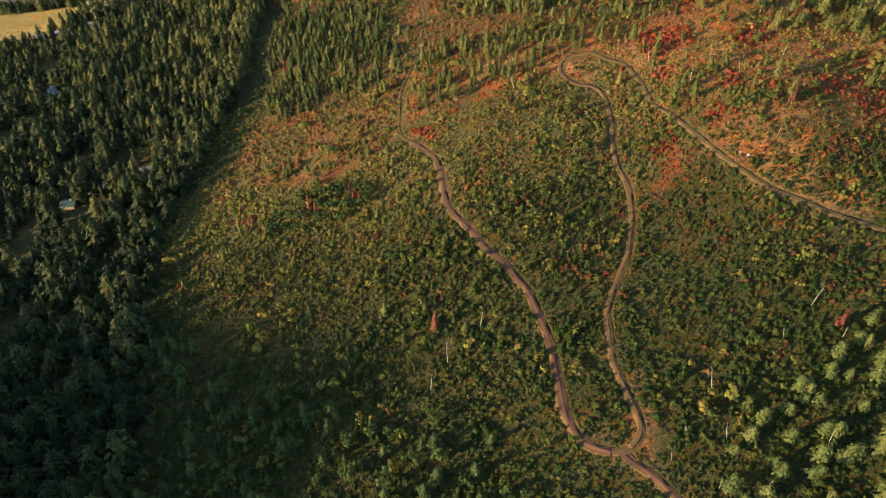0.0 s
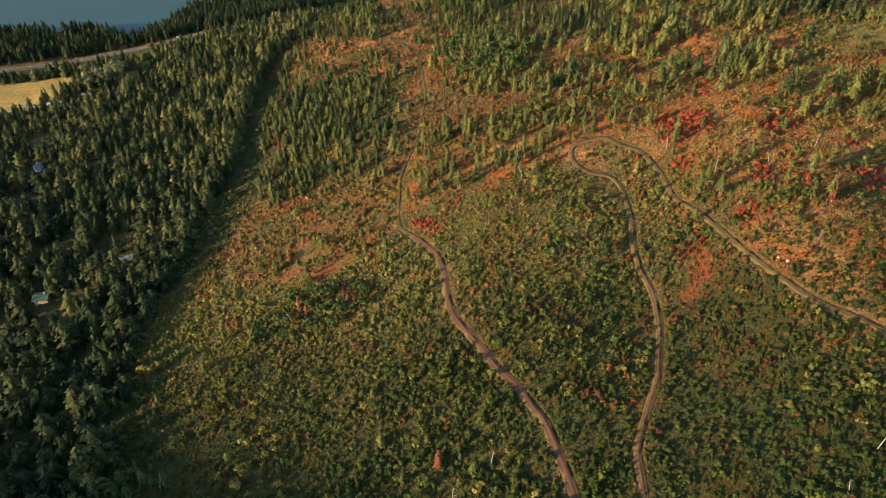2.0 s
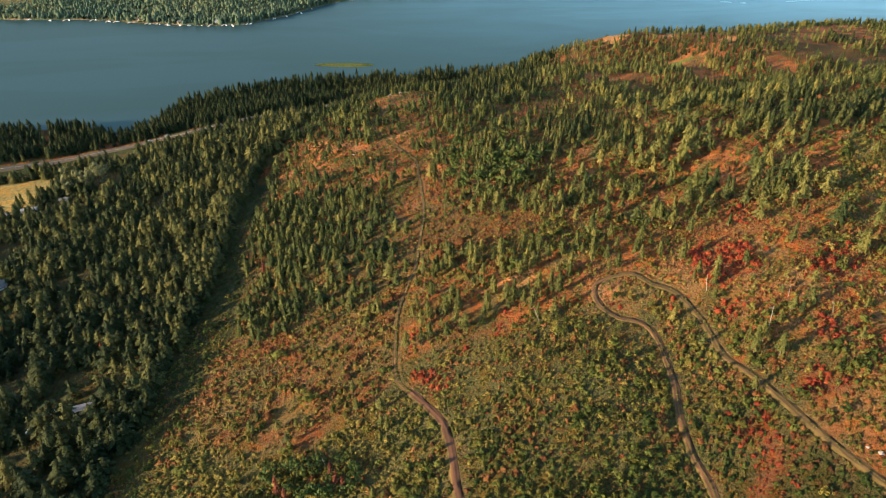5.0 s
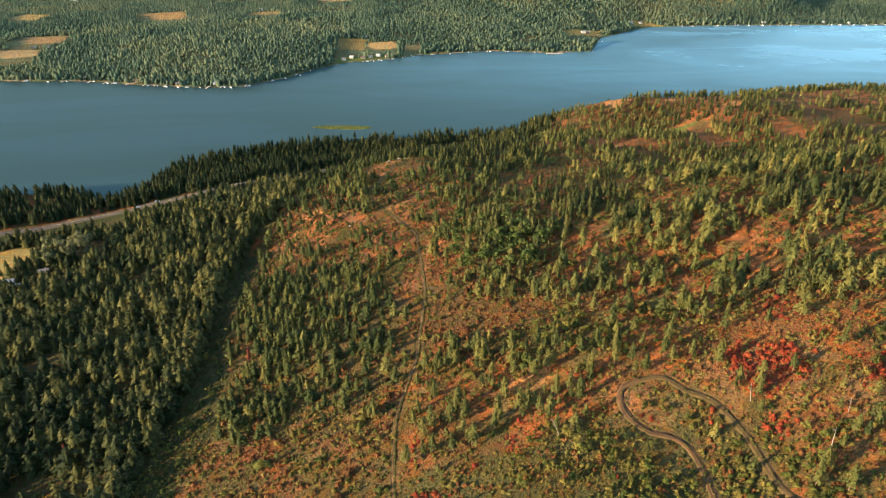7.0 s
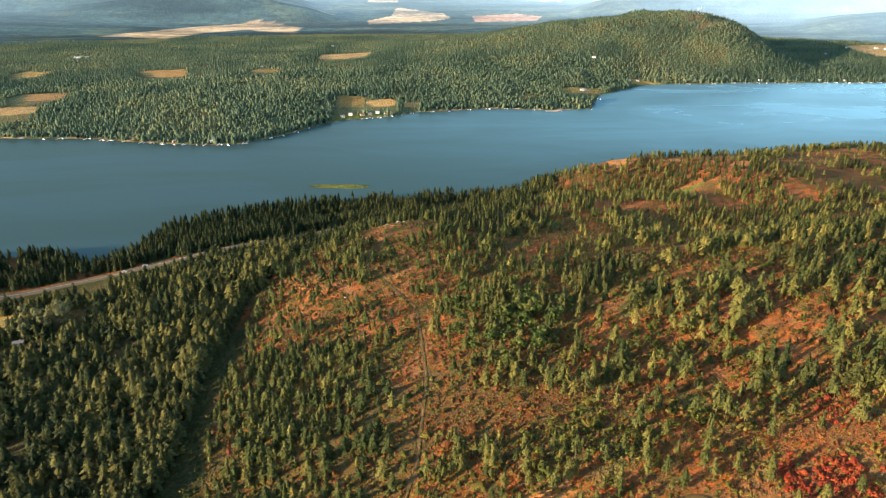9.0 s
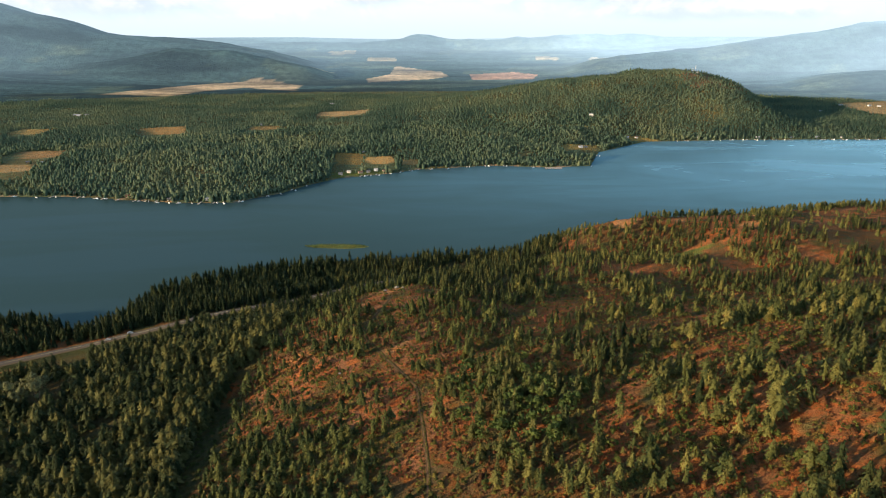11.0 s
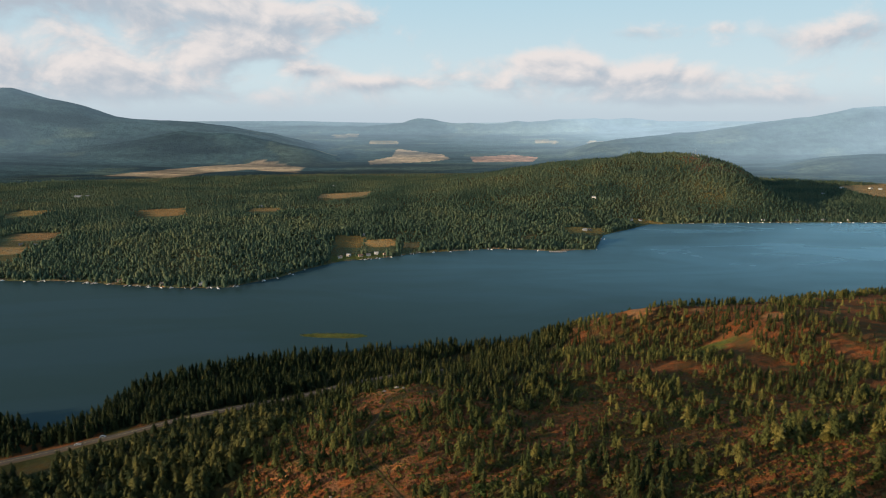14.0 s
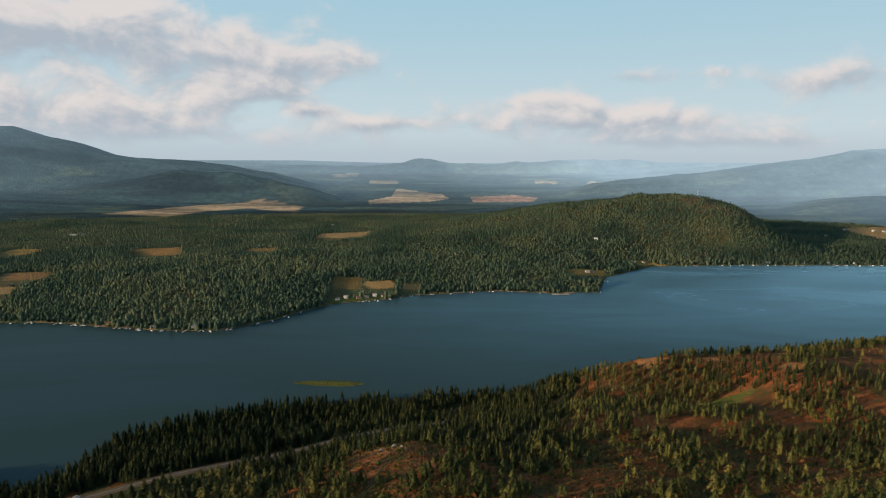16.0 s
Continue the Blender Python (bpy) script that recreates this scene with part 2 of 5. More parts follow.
EAST_FOREST = [(60, 405), (58, 506), (40, 600), (70, 660), (110, 760), (140, 860), (200, 960), (620, 1160), (1000, 1330), (1000, 0), (400, 130), (240, 205), (150, 255), (110, 275), (94, 300), (85, 333)]
MID_SLOPE = [(-9, 283), (17, 279), (30, 285), (57, 288), (90, 285), (85, 340), (56, 400), (30, 348), (-9, 420)]
NORTH_WOOD = [(-105, 600), (-85, 650), (-60, 680), (-22, 645), (15, 590), (50, 560), (75, 660), (110, 760), (140, 860), (110, 900), (-300, 830), (-280, 700), (-200, 640), (-140, 640)]
RUST_KNOLL = [(-112, 432), (-72, 430), (-10, 360), (0, 425), (8, 470), (60, 440), (58, 506), (40, 590), (-10, 640), (-50, 680), (-100, 600), (-115, 540), (-124, 490)]
PALE_STAND = [(52, 30), (64, 84), (82, 99), (104, 109), (122, 120), (200, 132), (240, 60), (200, -40), (52, -40)]
SHADY_CORNER = [(-112, 150), (-95, 148), (-60, 125), (-20, 105), (12, 98), (24, 70), (20, 40), (-112, 40)]
OLD_CLUMP = [(-72, 196), (-60, 214), (-30, 214), (-28, 202), (-48, 192)]
GREEN_MEADOW = [(165, 690), (194, 722), (226, 740), (252, 735), (203, 690)]
YARDS = [(-150, 272, 7), (-182, 250, 2), (-262, 396, 4), (-270, 590, 14)]
OUTCROPS = [(190, 812, 15), (150, 818, 6), (123, 806, 6), (-40, 622, 14), (-102, 640, 10), (-90, 520, 10), (-30, 500, 9), (250, 810, 10), (300, 760, 12), (340, 840, 12), (24, 282, 6)]
RED_PATCHES = [(92, 264, 7), (16, 253, 3.2), (6, 248, 2.6), (-10, 241, 3.0), (88, 241, 3), (-14, 262, 3), (172, 468, 8), (73, 179, 4.5), (79, 184, 4), (139, 211, 7), (-6, 236, 4), (118, 207, 4), (147, 200, 6),
               (124, 254, 6), (140, 236, 5), (108, 221, 4), (110, 290, 6), (40, 276, 3), (20, 262, 3), (100, 200, 3), (155, 225, 5), (130, 182, 3),
               (90, 266, 6), (93, 258, 7), (121, 246, 6), (57, 252, 3), (75, 248, 3), (94, 202, 5), (80, 193, 6), (100, 262, 5)]


# ---- materials ----
def material(name, rough=0.9, metal=0.0):
    m = bpy.data.materials.new(name)
    m.use_nodes = True
    n = Nodes(m.node_tree)
    shader = m.node_tree.nodes["Principled BSDF"]
    n.put(shader.inputs["Roughness"], rough), n.put(shader.inputs["Metallic"], metal)
    n.put(shader.inputs["Specular IOR Level"], 0.25)
    return m, n, shader


def leaf_material(name, stops, speck=0.35, size=1.4, fine=6.0, own=0.0, lace=1.8, gaps=0.44, through=0.25, relief=0.35):
    """Foliage whose colour differs from plant to plant (the mesh's own 'tone') and from spray to spray."""
    m, n, shader = material(name, 0.75)
    tone = n.attribute("tone").outputs["Fac"]
    if own:
        tone = n.math("MULTIPLY_ADD", n.math("SUBTRACT", n.add("ShaderNodeObjectInfo").outputs["Random"], 0.5), own, tone)
    at = n.add("ShaderNodeTexCoord").outputs["Object"]
    spray = n.noise(at, size, 3.0, 0.6)
    colour = n.ramp(n.math("MULTIPLY_ADD", n.math("SUBTRACT", spray, 0.5), speck * 1.6, tone), *stops)
    value = n.math("MULTIPLY_ADD", n.noise(at, fine, 2.0), 0.8, 0.6)
    n.put(shader.inputs["Base Color"], n.mix(1.0, colour, n.add("ShaderNodeCombineColor", Red=value, Green=value, Blue=value).outputs[0], "MULTIPLY"))
    n.put(shader.inputs["Specular IOR Level"], 0.12)
    place = n.add("ShaderNodeNewGeometry").outputs["Position"]
    n.put(shader.inputs["Normal"], n.add("ShaderNodeBump", Strength=0.9, Distance=relief, Height=n.noise(place, 0.5 / relief, 3.0, 0.6)).outputs[0])
    glow = n.add("ShaderNodeBsdfTranslucent", Color=shader.inputs["Base Color"].links[0].from_socket)
    both = m.node_tree.nodes.new("ShaderNodeMixShader")
    both.inputs[0].default_value = through
    m.node_tree.links.new(shader.outputs[0], both.inputs[1])
    m.node_tree.links.new(glow.outputs[0], both.inputs[2])
    if lace:
        # gaps between the sprays of needles or leaves
        gap = n.step(n.noise(place, lace, 3.0, 0.6), gaps - 0.03, gaps + 0.03)
        seen = m.node_tree.nodes.new("ShaderNodeMixShader")
        n.put(seen.inputs[0], gap)
        m.node_tree.links.new(n.add("ShaderNodeBsdfTransparent").outputs[0], seen.inputs[1])
        m.node_tree.links.new(both.outputs[0], seen.inputs[2])
        both = seen
    m.node_tree.links.new(both.outputs[0], m.node_tree.nodes["Material Output"].inputs[0])
    return m


def plain_material(name, colour, rough=0.8, spread=0.25, size=3.0, metal=0.0, bump=0.0):
    m, n, shader = material(name, rough, metal)
    n.put(shader.inputs["Specular IOR Level"], 0.12 if rough > 0.83 else 0.5)
    at = n.add("ShaderNodeTexCoord").outputs["Object"]
    own = n.add("ShaderNodeObjectInfo").outputs["Random"]
    v = n.math("ADD", n.math("MULTIPLY_ADD", n.noise(at, size, 4.0), spread * 2, 1 - spread * 1.25), n.math("MULTIPLY", own, spread * 0.5))
    n.put(shader.inputs["Base Color"], n.mix(1.0, (*colour, 1), n.add("ShaderNodeCombineColor", Red=v, Green=v, Blue=v).outputs[0], "MULTIPLY"))
    if bump:
        n.put(shader.inputs["Normal"], n.add("ShaderNodeBump", Strength=bump, Distance=0.1, Height=n.noise(at, size * 3, 5.0)).outputs[0])
    return m


def ground_material():
    m, n, shader = material("soil_and_grass", 0.95)
    zone = n.attribute("zone").outputs["Color"]
    at = n.add("ShaderNodeTexCoord").outputs["Object"]
    fine, mid, wide = n.noise(at, 0.9, 5.0, 0.65), n.noise(at, 0.16, 5.0, 0.6), n.noise(at, 0.03, 4.0)
    dry = n.mix(n.step(mid, 0.42, 0.64), zone, n.mix(1.0, zone, (1.35, 0.95, 0.6, 1), "MULTIPLY"))
    clump = n.step(n.noise(at, 0.4, 6.0, 0.7), 0.48, 0.58)
    dry = n.mix(n.math("MULTIPLY", clump, 0.5), dry, (0.07, 0.066, 0.026, 1))
    bare = n.mix(n.step(fine, 0.60, 0.72), dry, (0.24, 0.16, 0.085, 1))
    v = n.math("MULTIPLY", n.math("MULTIPLY_ADD", fine, 1.1, 0.45), n.math("MULTIPLY_ADD", wide, 0.8, 0.6))
    n.put(shader.inputs["Base Color"], n.mix(1.0, n.mix(0.35, dry, bare), n.add("ShaderNodeCombineColor", Red=v, Green=v, Blue=v).outputs[0], "MULTIPLY"))
    n.put(shader.inputs["Normal"], n.add("ShaderNodeBump", Strength=1.0, Distance=1.6, Height=n.noise(at, 0.8, 7.0, 0.72)).outputs[0])
    n.put(shader.inputs["Specular IOR Level"], 0.05)
    return m


def distance_material():
    """Far country: woods and fields, the haze of miles of air painted as emission."""
    m, n, shader = material("far_country", 1.0)
    zone = n.attribute("zone").outputs["Color"]
    air = n.attribute("air").outputs["Fac"]
    at = n.add("ShaderNodeTexCoord").outputs["Object"]
    band = n.add("ShaderNodeMapping", Vector=at, Scale=(0.25, 1.0, 1.0)).outputs[0]
    v = n.math("MULTIPLY", n.math("MULTIPLY_ADD", n.noise(band, 0.02, 6.0, 0.7), 1.2, 0.4), n.math("MULTIPLY_ADD", n.step(n.noise(band, 0.006, 4.0, 0.6), 0.35, 0.65), 1.3, 0.4))
    v = n.math("MULTIPLY", v, n.math("MULTIPLY_ADD", n.step(n.noise(at, 0.03, 4.0, 0.65), 0.3, 0.7), 0.6, 0.7))
    n.put(shader.inputs["Base Color"], n.mix(1.0, zone, n.add("ShaderNodeCombineColor", Red=v, Green=v, Blue=v).outputs[0], "MULTIPLY"))
    n.put(shader.inputs["Normal"], n.add("ShaderNodeBump", Strength=1.0, Distance=14.0, Height=n.noise(at, 0.06, 5.0, 0.7)).outputs[0])
    # bluish glow stands in for haze, growing with the distance
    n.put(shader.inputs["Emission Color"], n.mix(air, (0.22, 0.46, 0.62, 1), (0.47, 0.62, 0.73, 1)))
    n.put(shader.inputs["Emission Strength"], n.math("MULTIPLY", n.math("MULTIPLY", n.math("POWER", air, 3.6), HAZE_GLOW), n.math("MULTIPLY_ADD", n.noise(at, 0.008, 5.0, 0.6), 0.4, 0.8)))
    n.put(shader.inputs["Specular IOR Level"], 0.0)
    return m


HAZE_GLOW = 0.72


def water_material():
    m, n, shader = material("lake_water", 0.06)
    at = n.add("ShaderNodeTexCoord").outputs["Object"]
    calm = n.step(n.noise(n.add("ShaderNodeMapping", Vector=at, Scale=(0.35, 1.0, 1.0)).outputs[0], 0.006, 4.0, 0.6, 0.8), 0.46, 0.62)
    # wind ruffles the open water in the north-east, where reflected sky is painted too
    px, py, pz = n.add("ShaderNodeSeparateXYZ", Vector=at).outputs
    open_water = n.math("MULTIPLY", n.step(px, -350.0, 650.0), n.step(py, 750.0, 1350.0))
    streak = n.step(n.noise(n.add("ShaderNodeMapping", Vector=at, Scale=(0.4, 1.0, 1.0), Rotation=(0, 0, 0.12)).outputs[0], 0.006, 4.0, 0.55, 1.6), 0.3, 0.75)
    ruffled_sheen = n.math("MULTIPLY", open_water, n.math("MULTIPLY_ADD", streak, 0.5, 0.6))
    # diffuse colour lightens north-east to stand in for reflected sky
    body = n.add("ShaderNodeBsdfDiffuse", Color=n.mix(ruffled_sheen, n.mix(calm, (0.035, 0.063, 0.060, 1), (0.038, 0.069, 0.073, 1)), (0.10, 0.215, 0.28, 1)))
    ripple = n.math("ADD", n.noise(at, 0.6, 3.0), n.math("MULTIPLY", n.noise(at, 0.09, 3.0), 2.0))
    waves = n.add("ShaderNodeBump", Strength=0.3, Distance=0.7, Height=ripple).outputs[0]
    gloss = n.add("ShaderNodeBsdfGlossy", Color=(0.62, 0.88, 0.98, 1), Roughness=n.math("MULTIPLY_ADD", ruffled_sheen, 0.2, 0.1), Normal=waves)
    grazing = n.math("MULTIPLY", n.add("ShaderNodeFresnel", IOR=1.33).outputs[0], n.math("MULTIPLY_ADD", ruffled_sheen, n.math("MULTIPLY_ADD", n.step(px, 300.0, 1000.0), 0.6, 0.4), 0.2))
    both = m.node_tree.nodes.new("ShaderNodeMixShader")
    n.put(both.inputs[0], grazing)
    m.node_tree.links.new(body.outputs[0], both.inputs[1]), m.node_tree.links.new(gloss.outputs[0], both.inputs[2])
    m.node_tree.links.new(both.outputs[0], m.node_tree.nodes["Material Output"].inputs[0])
    return m


M_GROUND, M_FAR, M_WATER = ground_material(), distance_material(), water_material()
M_FIR = leaf_material("fir_needles", [(0.0, (0.014, 0.026, 0.01)), (0.5, (0.04, 0.052, 0.017)), (1.0, (0.115, 0.11, 0.033))])
M_PINE = leaf_material("pine_needles", [(0.0, (0.036, 0.052, 0.016)), (0.5, (0.105, 0.11, 0.03)), (1.0, (0.21, 0.178, 0.047))])
M_PALE = leaf_material("pale_larch_needles", [(0.0, (0.05, 0.075, 0.02)), (0.5, (0.10, 0.12, 0.033)), (1.0, (0.18, 0.172, 0.05))], own=0.5)
M_LONE = leaf_material("lone_pine_needles", [(0.0, (0.038, 0.05, 0.015)), (0.5, (0.09, 0.097, 0.026)), (1.0, (0.175, 0.15, 0.04))], own=0.5)
M_DARKFIR = leaf_material("dark_fir_needles", [(0.0, (0.03, 0.052, 0.017)), (0.5, (0.055, 0.078, 0.024)), (1.0, (0.1, 0.115, 0.036))], own=0.7)
M_BROAD = leaf_material("broad_leaves", [(0.0, (0.036, 0.06, 0.016)), (0.5, (0.074, 0.102, 0.025)), (1.0, (0.135, 0.15, 0.038))])
M_POPLAR = leaf_material("poplar_leaves", [(0.0, (0.07, 0.085, 0.04)), (0.5, (0.13, 0.135, 0.062)), (1.0, (0.2, 0.185, 0.085))])
M_GREEN = leaf_material("green_brush", [(0.0, (0.035, 0.054, 0.013)), (0.5, (0.082, 0.102, 0.022)), (1.0, (0.165, 0.165, 0.036))], gaps=0.44, speck=0.5, through=0.4, lace=2.6, fine=4.0)
M_YELLOW = leaf_material("yellowing_brush", [(0.0, (0.07, 0.072, 0.018)), (0.5, (0.155, 0.135, 0.03)), (1.0, (0.27, 0.205, 0.05))], gaps=0.44, speck=0.5, through=0.4, lace=2.6, fine=4.0)
M_RUST = leaf_material("rusty_brush", [(0.0, (0.078, 0.036, 0.014)), (0.5, (0.17, 0.068, 0.023)), (1.0, (0.27, 0.125, 0.042))])
# paler and bluer than the near firs: haze put into the base colour
M_HAZED_FIR = leaf_material("far_needles", [(0.0, (0.078, 0.132, 0.088)), (0.5, (0.138, 0.196, 0.121)), (1.0, (0.21, 0.242, 0.13))], size=0.2, fine=0.6, speck=0.15, lace=0.0, through=0.5, relief=2.0)
M_RED = leaf_material("scarlet_sumac", [(0.0, (0.13, 0.042, 0.018)), (0.5, (0.23, 0.038, 0.018)), (1.0, (0.3, 0.066, 0.023))])
M_DEAD = leaf_material("dead_needles", [(0.0, (0.09, 0.028, 0.02)), (0.5, (0.155, 0.046, 0.028)), (1.0, (0.22, 0.085, 0.046))], own=0.5)
M_REED = leaf_material("reeds", [(0.0, (0.09, 0.13, 0.03)), (0.5, (0.16, 0.19, 0.05)), (1.0, (0.26, 0.24, 0.07))])
M_BARK = plain_material("bark", (0.17, 0.12, 0.085), 0.9, 0.4, 4.0, bump=0.6)
M_SNAG = plain_material("weathered_wood", (0.27, 0.24, 0.20), 0.85, 0.3, 5.0)
M_DIRT = plain_material("packed_dirt", (0.085, 0.043, 0.025), 0.95, 0.3, 0.25, bump=0.5)
M_DARKDIRT = plain_material("dark_dirt", (0.16, 0.085, 0.044), 0.95, 0.3, 0.25, bump=0.5)
M_RUT = plain_material("shaded_rut_soil", (0.07, 0.045, 0.022), 0.95, 0.3, 0.3, bump=0.5)
M_VERGE = plain_material("track_verge", (0.085, 0.06, 0.021), 0.95, 0.5, 0.5, bump=0.5)
M_ASPHALT = plain_material("asphalt", (0.095, 0.08, 0.066), 0.97, 0.2, 0.4)
M_SHOULDER = plain_material("gravel_shoulder", (0.11, 0.085, 0.055), 0.95, 0.3, 1.2, bump=0.5)
M_LINE = plain_material("road_paint", (0.6, 0.5, 0.2), 0.7, 0.2, 2.0)
M_STONE = plain_material("granite", (0.29, 0.25, 0.21), 0.9, 0.35, 2.0, bump=0.7)
M_WALLS = [plain_material("house_wall", c, 0.8, 0.15, 1.0) for c in ((0.55, 0.54, 0.51), (0.42, 0.33, 0.24), (0.55, 0.56, 0.56), (0.30, 0.20, 0.13))]
M_ROOFS = [plain_material("roof_sheet", c, 0.85, 0.15, 1.0) for c in ((0.17, 0.16, 0.16), (0.40, 0.40, 0.40), (0.24, 0.14, 0.10), (0.045, 0.075, 0.06))]
M_GLASS = plain_material("window_glass", (0.03, 0.04, 0.05), 0.1, 0.1, 1.0)
M_DECK = plain_material("deck_boards", (0.55, 0.48, 0.40), 0.85, 0.2, 2.0)
M_BOAT = plain_material("boat_white", (0.80, 0.80, 0.78), 0.4, 0.1, 2.0)
M_CAR = plain_material("car_paint", (0.42, 0.42, 0.41), 0.35, 0.05, 2.0)
M_METAL = plain_material("grey_metal", (0.45, 0.46, 0.47), 0.45, 0.15, 3.0, 0.7)
M_TYRE = plain_material("tyre_rubber", (0.02, 0.02, 0.02), 0.9, 0.1, 3.0)


# ---- building blocks ----
def raw_mesh(name, verts, faces, mats, tone=None, index=None, smooth=False):
    """verts (n, 3), faces (m, 3) as one mesh."""
    me = bpy.data.meshes.new(name)
    verts, faces = np.asarray(verts, np.float32), np.asarray(faces, np.int32)
    k = faces.shape[1]
    me.vertices.add(len(verts)), me.loops.add(faces.size), me.polygons.add(len(faces))
    me.vertices.foreach_set("co", verts.ravel())
    me.loops.foreach_set("vertex_index", faces.ravel())
    me.polygons.foreach_set("loop_start", np.arange(0, faces.size, k, dtype=np.int32))
    if smooth:
        me.polygons.foreach_set("use_smooth", np.ones(len(faces), bool))
    if index is not None:
        me.polygons.foreach_set("material_index", np.asarray(index, np.int32))
    if tone is not None:
        me.attributes.new("tone", "FLOAT", "POINT").data.foreach_set("value", np.asarray(tone, np.float32))
    for m in mats if isinstance(mats, (list, tuple)) else [mats]:
        me.materials.append(m)
    me.update(calc_edges=True)
    return me


def part(name, mesh, parent=None, label=""):
    ob = new(name, mesh)
    if parent is not None:
        ob.parent = parent
    return tagged(ob, label)


def from_bm(name, bm, mat, smooth=False):
    me = bpy.data.meshes.new(name)
    bmesh.ops.recalc_face_normals(bm, faces=bm.faces)
    if smooth:
        for f in bm.faces:
            f.smooth = True
    bm.to_mesh(me)
    bm.free()
    me.materials.append(mat)
    return me


def box(bm, cx, cy, cz, sx, sy, sz, turn=0.0):
    m = Matrix.Translation((cx, cy, cz)) @ Matrix.Rotation(turn, 4, "Z") @ Matrix.Diagonal((sx, sy, sz, 1))
    return bmesh.ops.create_cube(bm, size=1.0, matrix=m)["verts"]


def box_mesh(name, mat, *dims, bevel=0.0):
    bm = bmesh.new()
    box(bm, *dims)
    if bevel:
        bmesh.ops.bevel(bm, geom=bm.edges[:], offset=bevel, segments=2, affect="EDGES", profile=0.6)
    return from_bm(name, bm, mat)


# ---- ground, far country, lake ----
def spread(parts):
    return np.unique(np.concatenate([np.arange(a, b, s) for a, b, s in parts]))


RUSTY, STRAW, OLIVE, DUFF, LAWN, FIELD = (0.22, 0.086, 0.034), (0.17, 0.11, 0.042), (0.078, 0.072, 0.027), (0.05, 0.045, 0.02), (0.10, 0.13, 0.035), (0.33, 0.25, 0.13)


def zones(x, y):
    """Ground cover by place: dry rusty grass, straw, green brush floor, forest duff, mown fields, bare soil. Shade and
    haze are put into a few colours.
    """
    c = np.empty(x.shape + (3,))
    c[:] = OLIVE
    # floor darkened at the clearing's foot to stand in for weak light
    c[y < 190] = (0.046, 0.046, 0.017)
    edge = 10 * (fuzz(x, y, 18.0, 31, 3) - 0.5)

    def lay(mask, colour):
        c[mask] = colour

    near = y < (line(NEAR_SHORE, x) + line(FAR_SHORE, x)) / 2
    n1, n2 = fuzz(x, y, 30.0, 41, 3), fuzz(x + 50, y, 12.0, 43, 3)
    up = near & (y > 250 + 0.25 * np.abs(x - 20) * (x > 20) + edge)
    lay(up, (0.125, 0.068, 0.028))
    lay(up & (n1 > 0.46), RUSTY)
    lay(up & (n1 > 0.55) & (n2 > 0.58), STRAW)
    lay(up & (n2 < 0.36), OLIVE)
    lay(up & (x > 70) & (y < 420) & (n1 < 0.46) & (n2 > 0.4), (0.145, 0.125, 0.042))
    lay(up & (x > 60) & (n1 > 0.47) & (n2 > 0.42), (0.28, 0.112, 0.044))
    strip = inside([(-97, 250), (-97, 305), (-60, 300), (-20, 300), (-20, 240), (-50, 218), (-85, 232)], x + edge, y + edge)
    lay(strip, (0.10, 0.074, 0.029))
    lay(strip & (fuzz(x + 0.6 * y, (y - 0.6 * x) * 0.35, 9.0, 45, 3) > 0.52), (0.165, 0.068, 0.029))
    lay(strip & (n2 > 0.58), (0.14, 0.094, 0.036))
    east = near & (x > 70) & (y > 150) & (y < 300) & (x + 0.4 * y > 165 + edge)
    lay(east & (n1 > 0.48), (0.2, 0.11, 0.045))
    lay(east & (n2 > 0.6), RUSTY)
    for a, b, r in RED_PATCHES:
        lay(np.hypot(x - a + edge * 0.5, y - b - edge * 0.5) < r * 0.7, (0.15, 0.058, 0.028))
    lay(inside(RUST_KNOLL, x + edge, y) & (n2 > 0.46), (0.26, 0.118, 0.055))
    lay(inside(WEST_FOREST, x, y) | inside(NORTH_WOOD, x, y), DUFF)
    lay(inside(YOUNG, x + edge, y), (0.10, 0.075, 0.03))
    # lane darkened in colour for the forest's cast shadow
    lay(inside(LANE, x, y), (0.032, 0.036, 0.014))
    lay(inside(MEADOW, x + edge * 0.4, y + edge * 0.2), (0.30, 0.235, 0.085))
    lay(inside(GREEN_MEADOW, x + edge * 0.5, y), LAWN)
    lay((from_line(HIGHWAY, x, y + 10) < 9) & near, (0.036, 0.046, 0.017))
    for a, b, r in YARDS:
        lay(np.hypot(x - a, y - b) < r + edge * 0.4, (0.04, 0.052, 0.018))
    for a, b, r in OUTCROPS:
        lay(np.hypot(x - a + edge * 0.6, y - b) < r, (0.36, 0.19, 0.085))
    lay(near & (np.hypot(x - 59, y - 256) < 7), STRAW)
    for t in TRACKS:
        lay(near & (from_line(t, x, y) < 1.9 + edge * 0.15), (0.115, 0.08, 0.036))
    for a, b, r in ((52.3, 87.1, 4), (53.4, 95.0, 3.5)):
        lay(np.hypot(x - a + edge * 0.3, y - b) < r, (0.17, 0.085, 0.045))
    lay(np.hypot(x - 51, (y - 260) * 0.7) < 5.0, (0.25, 0.135, 0.075))
    far = ~near
    # forest floor paled to match the haze-tinted far needles
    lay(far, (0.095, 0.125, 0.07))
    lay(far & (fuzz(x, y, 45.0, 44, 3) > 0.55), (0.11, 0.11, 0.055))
    lay(far & (y > 1950) & (y < 2170) & (x > 690) & (x < 900) & (n1 > 0.4), (0.20, 0.13, 0.08))
    # woods beyond FAR take a bluer base colour for the haze
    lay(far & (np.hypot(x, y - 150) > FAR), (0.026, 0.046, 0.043))
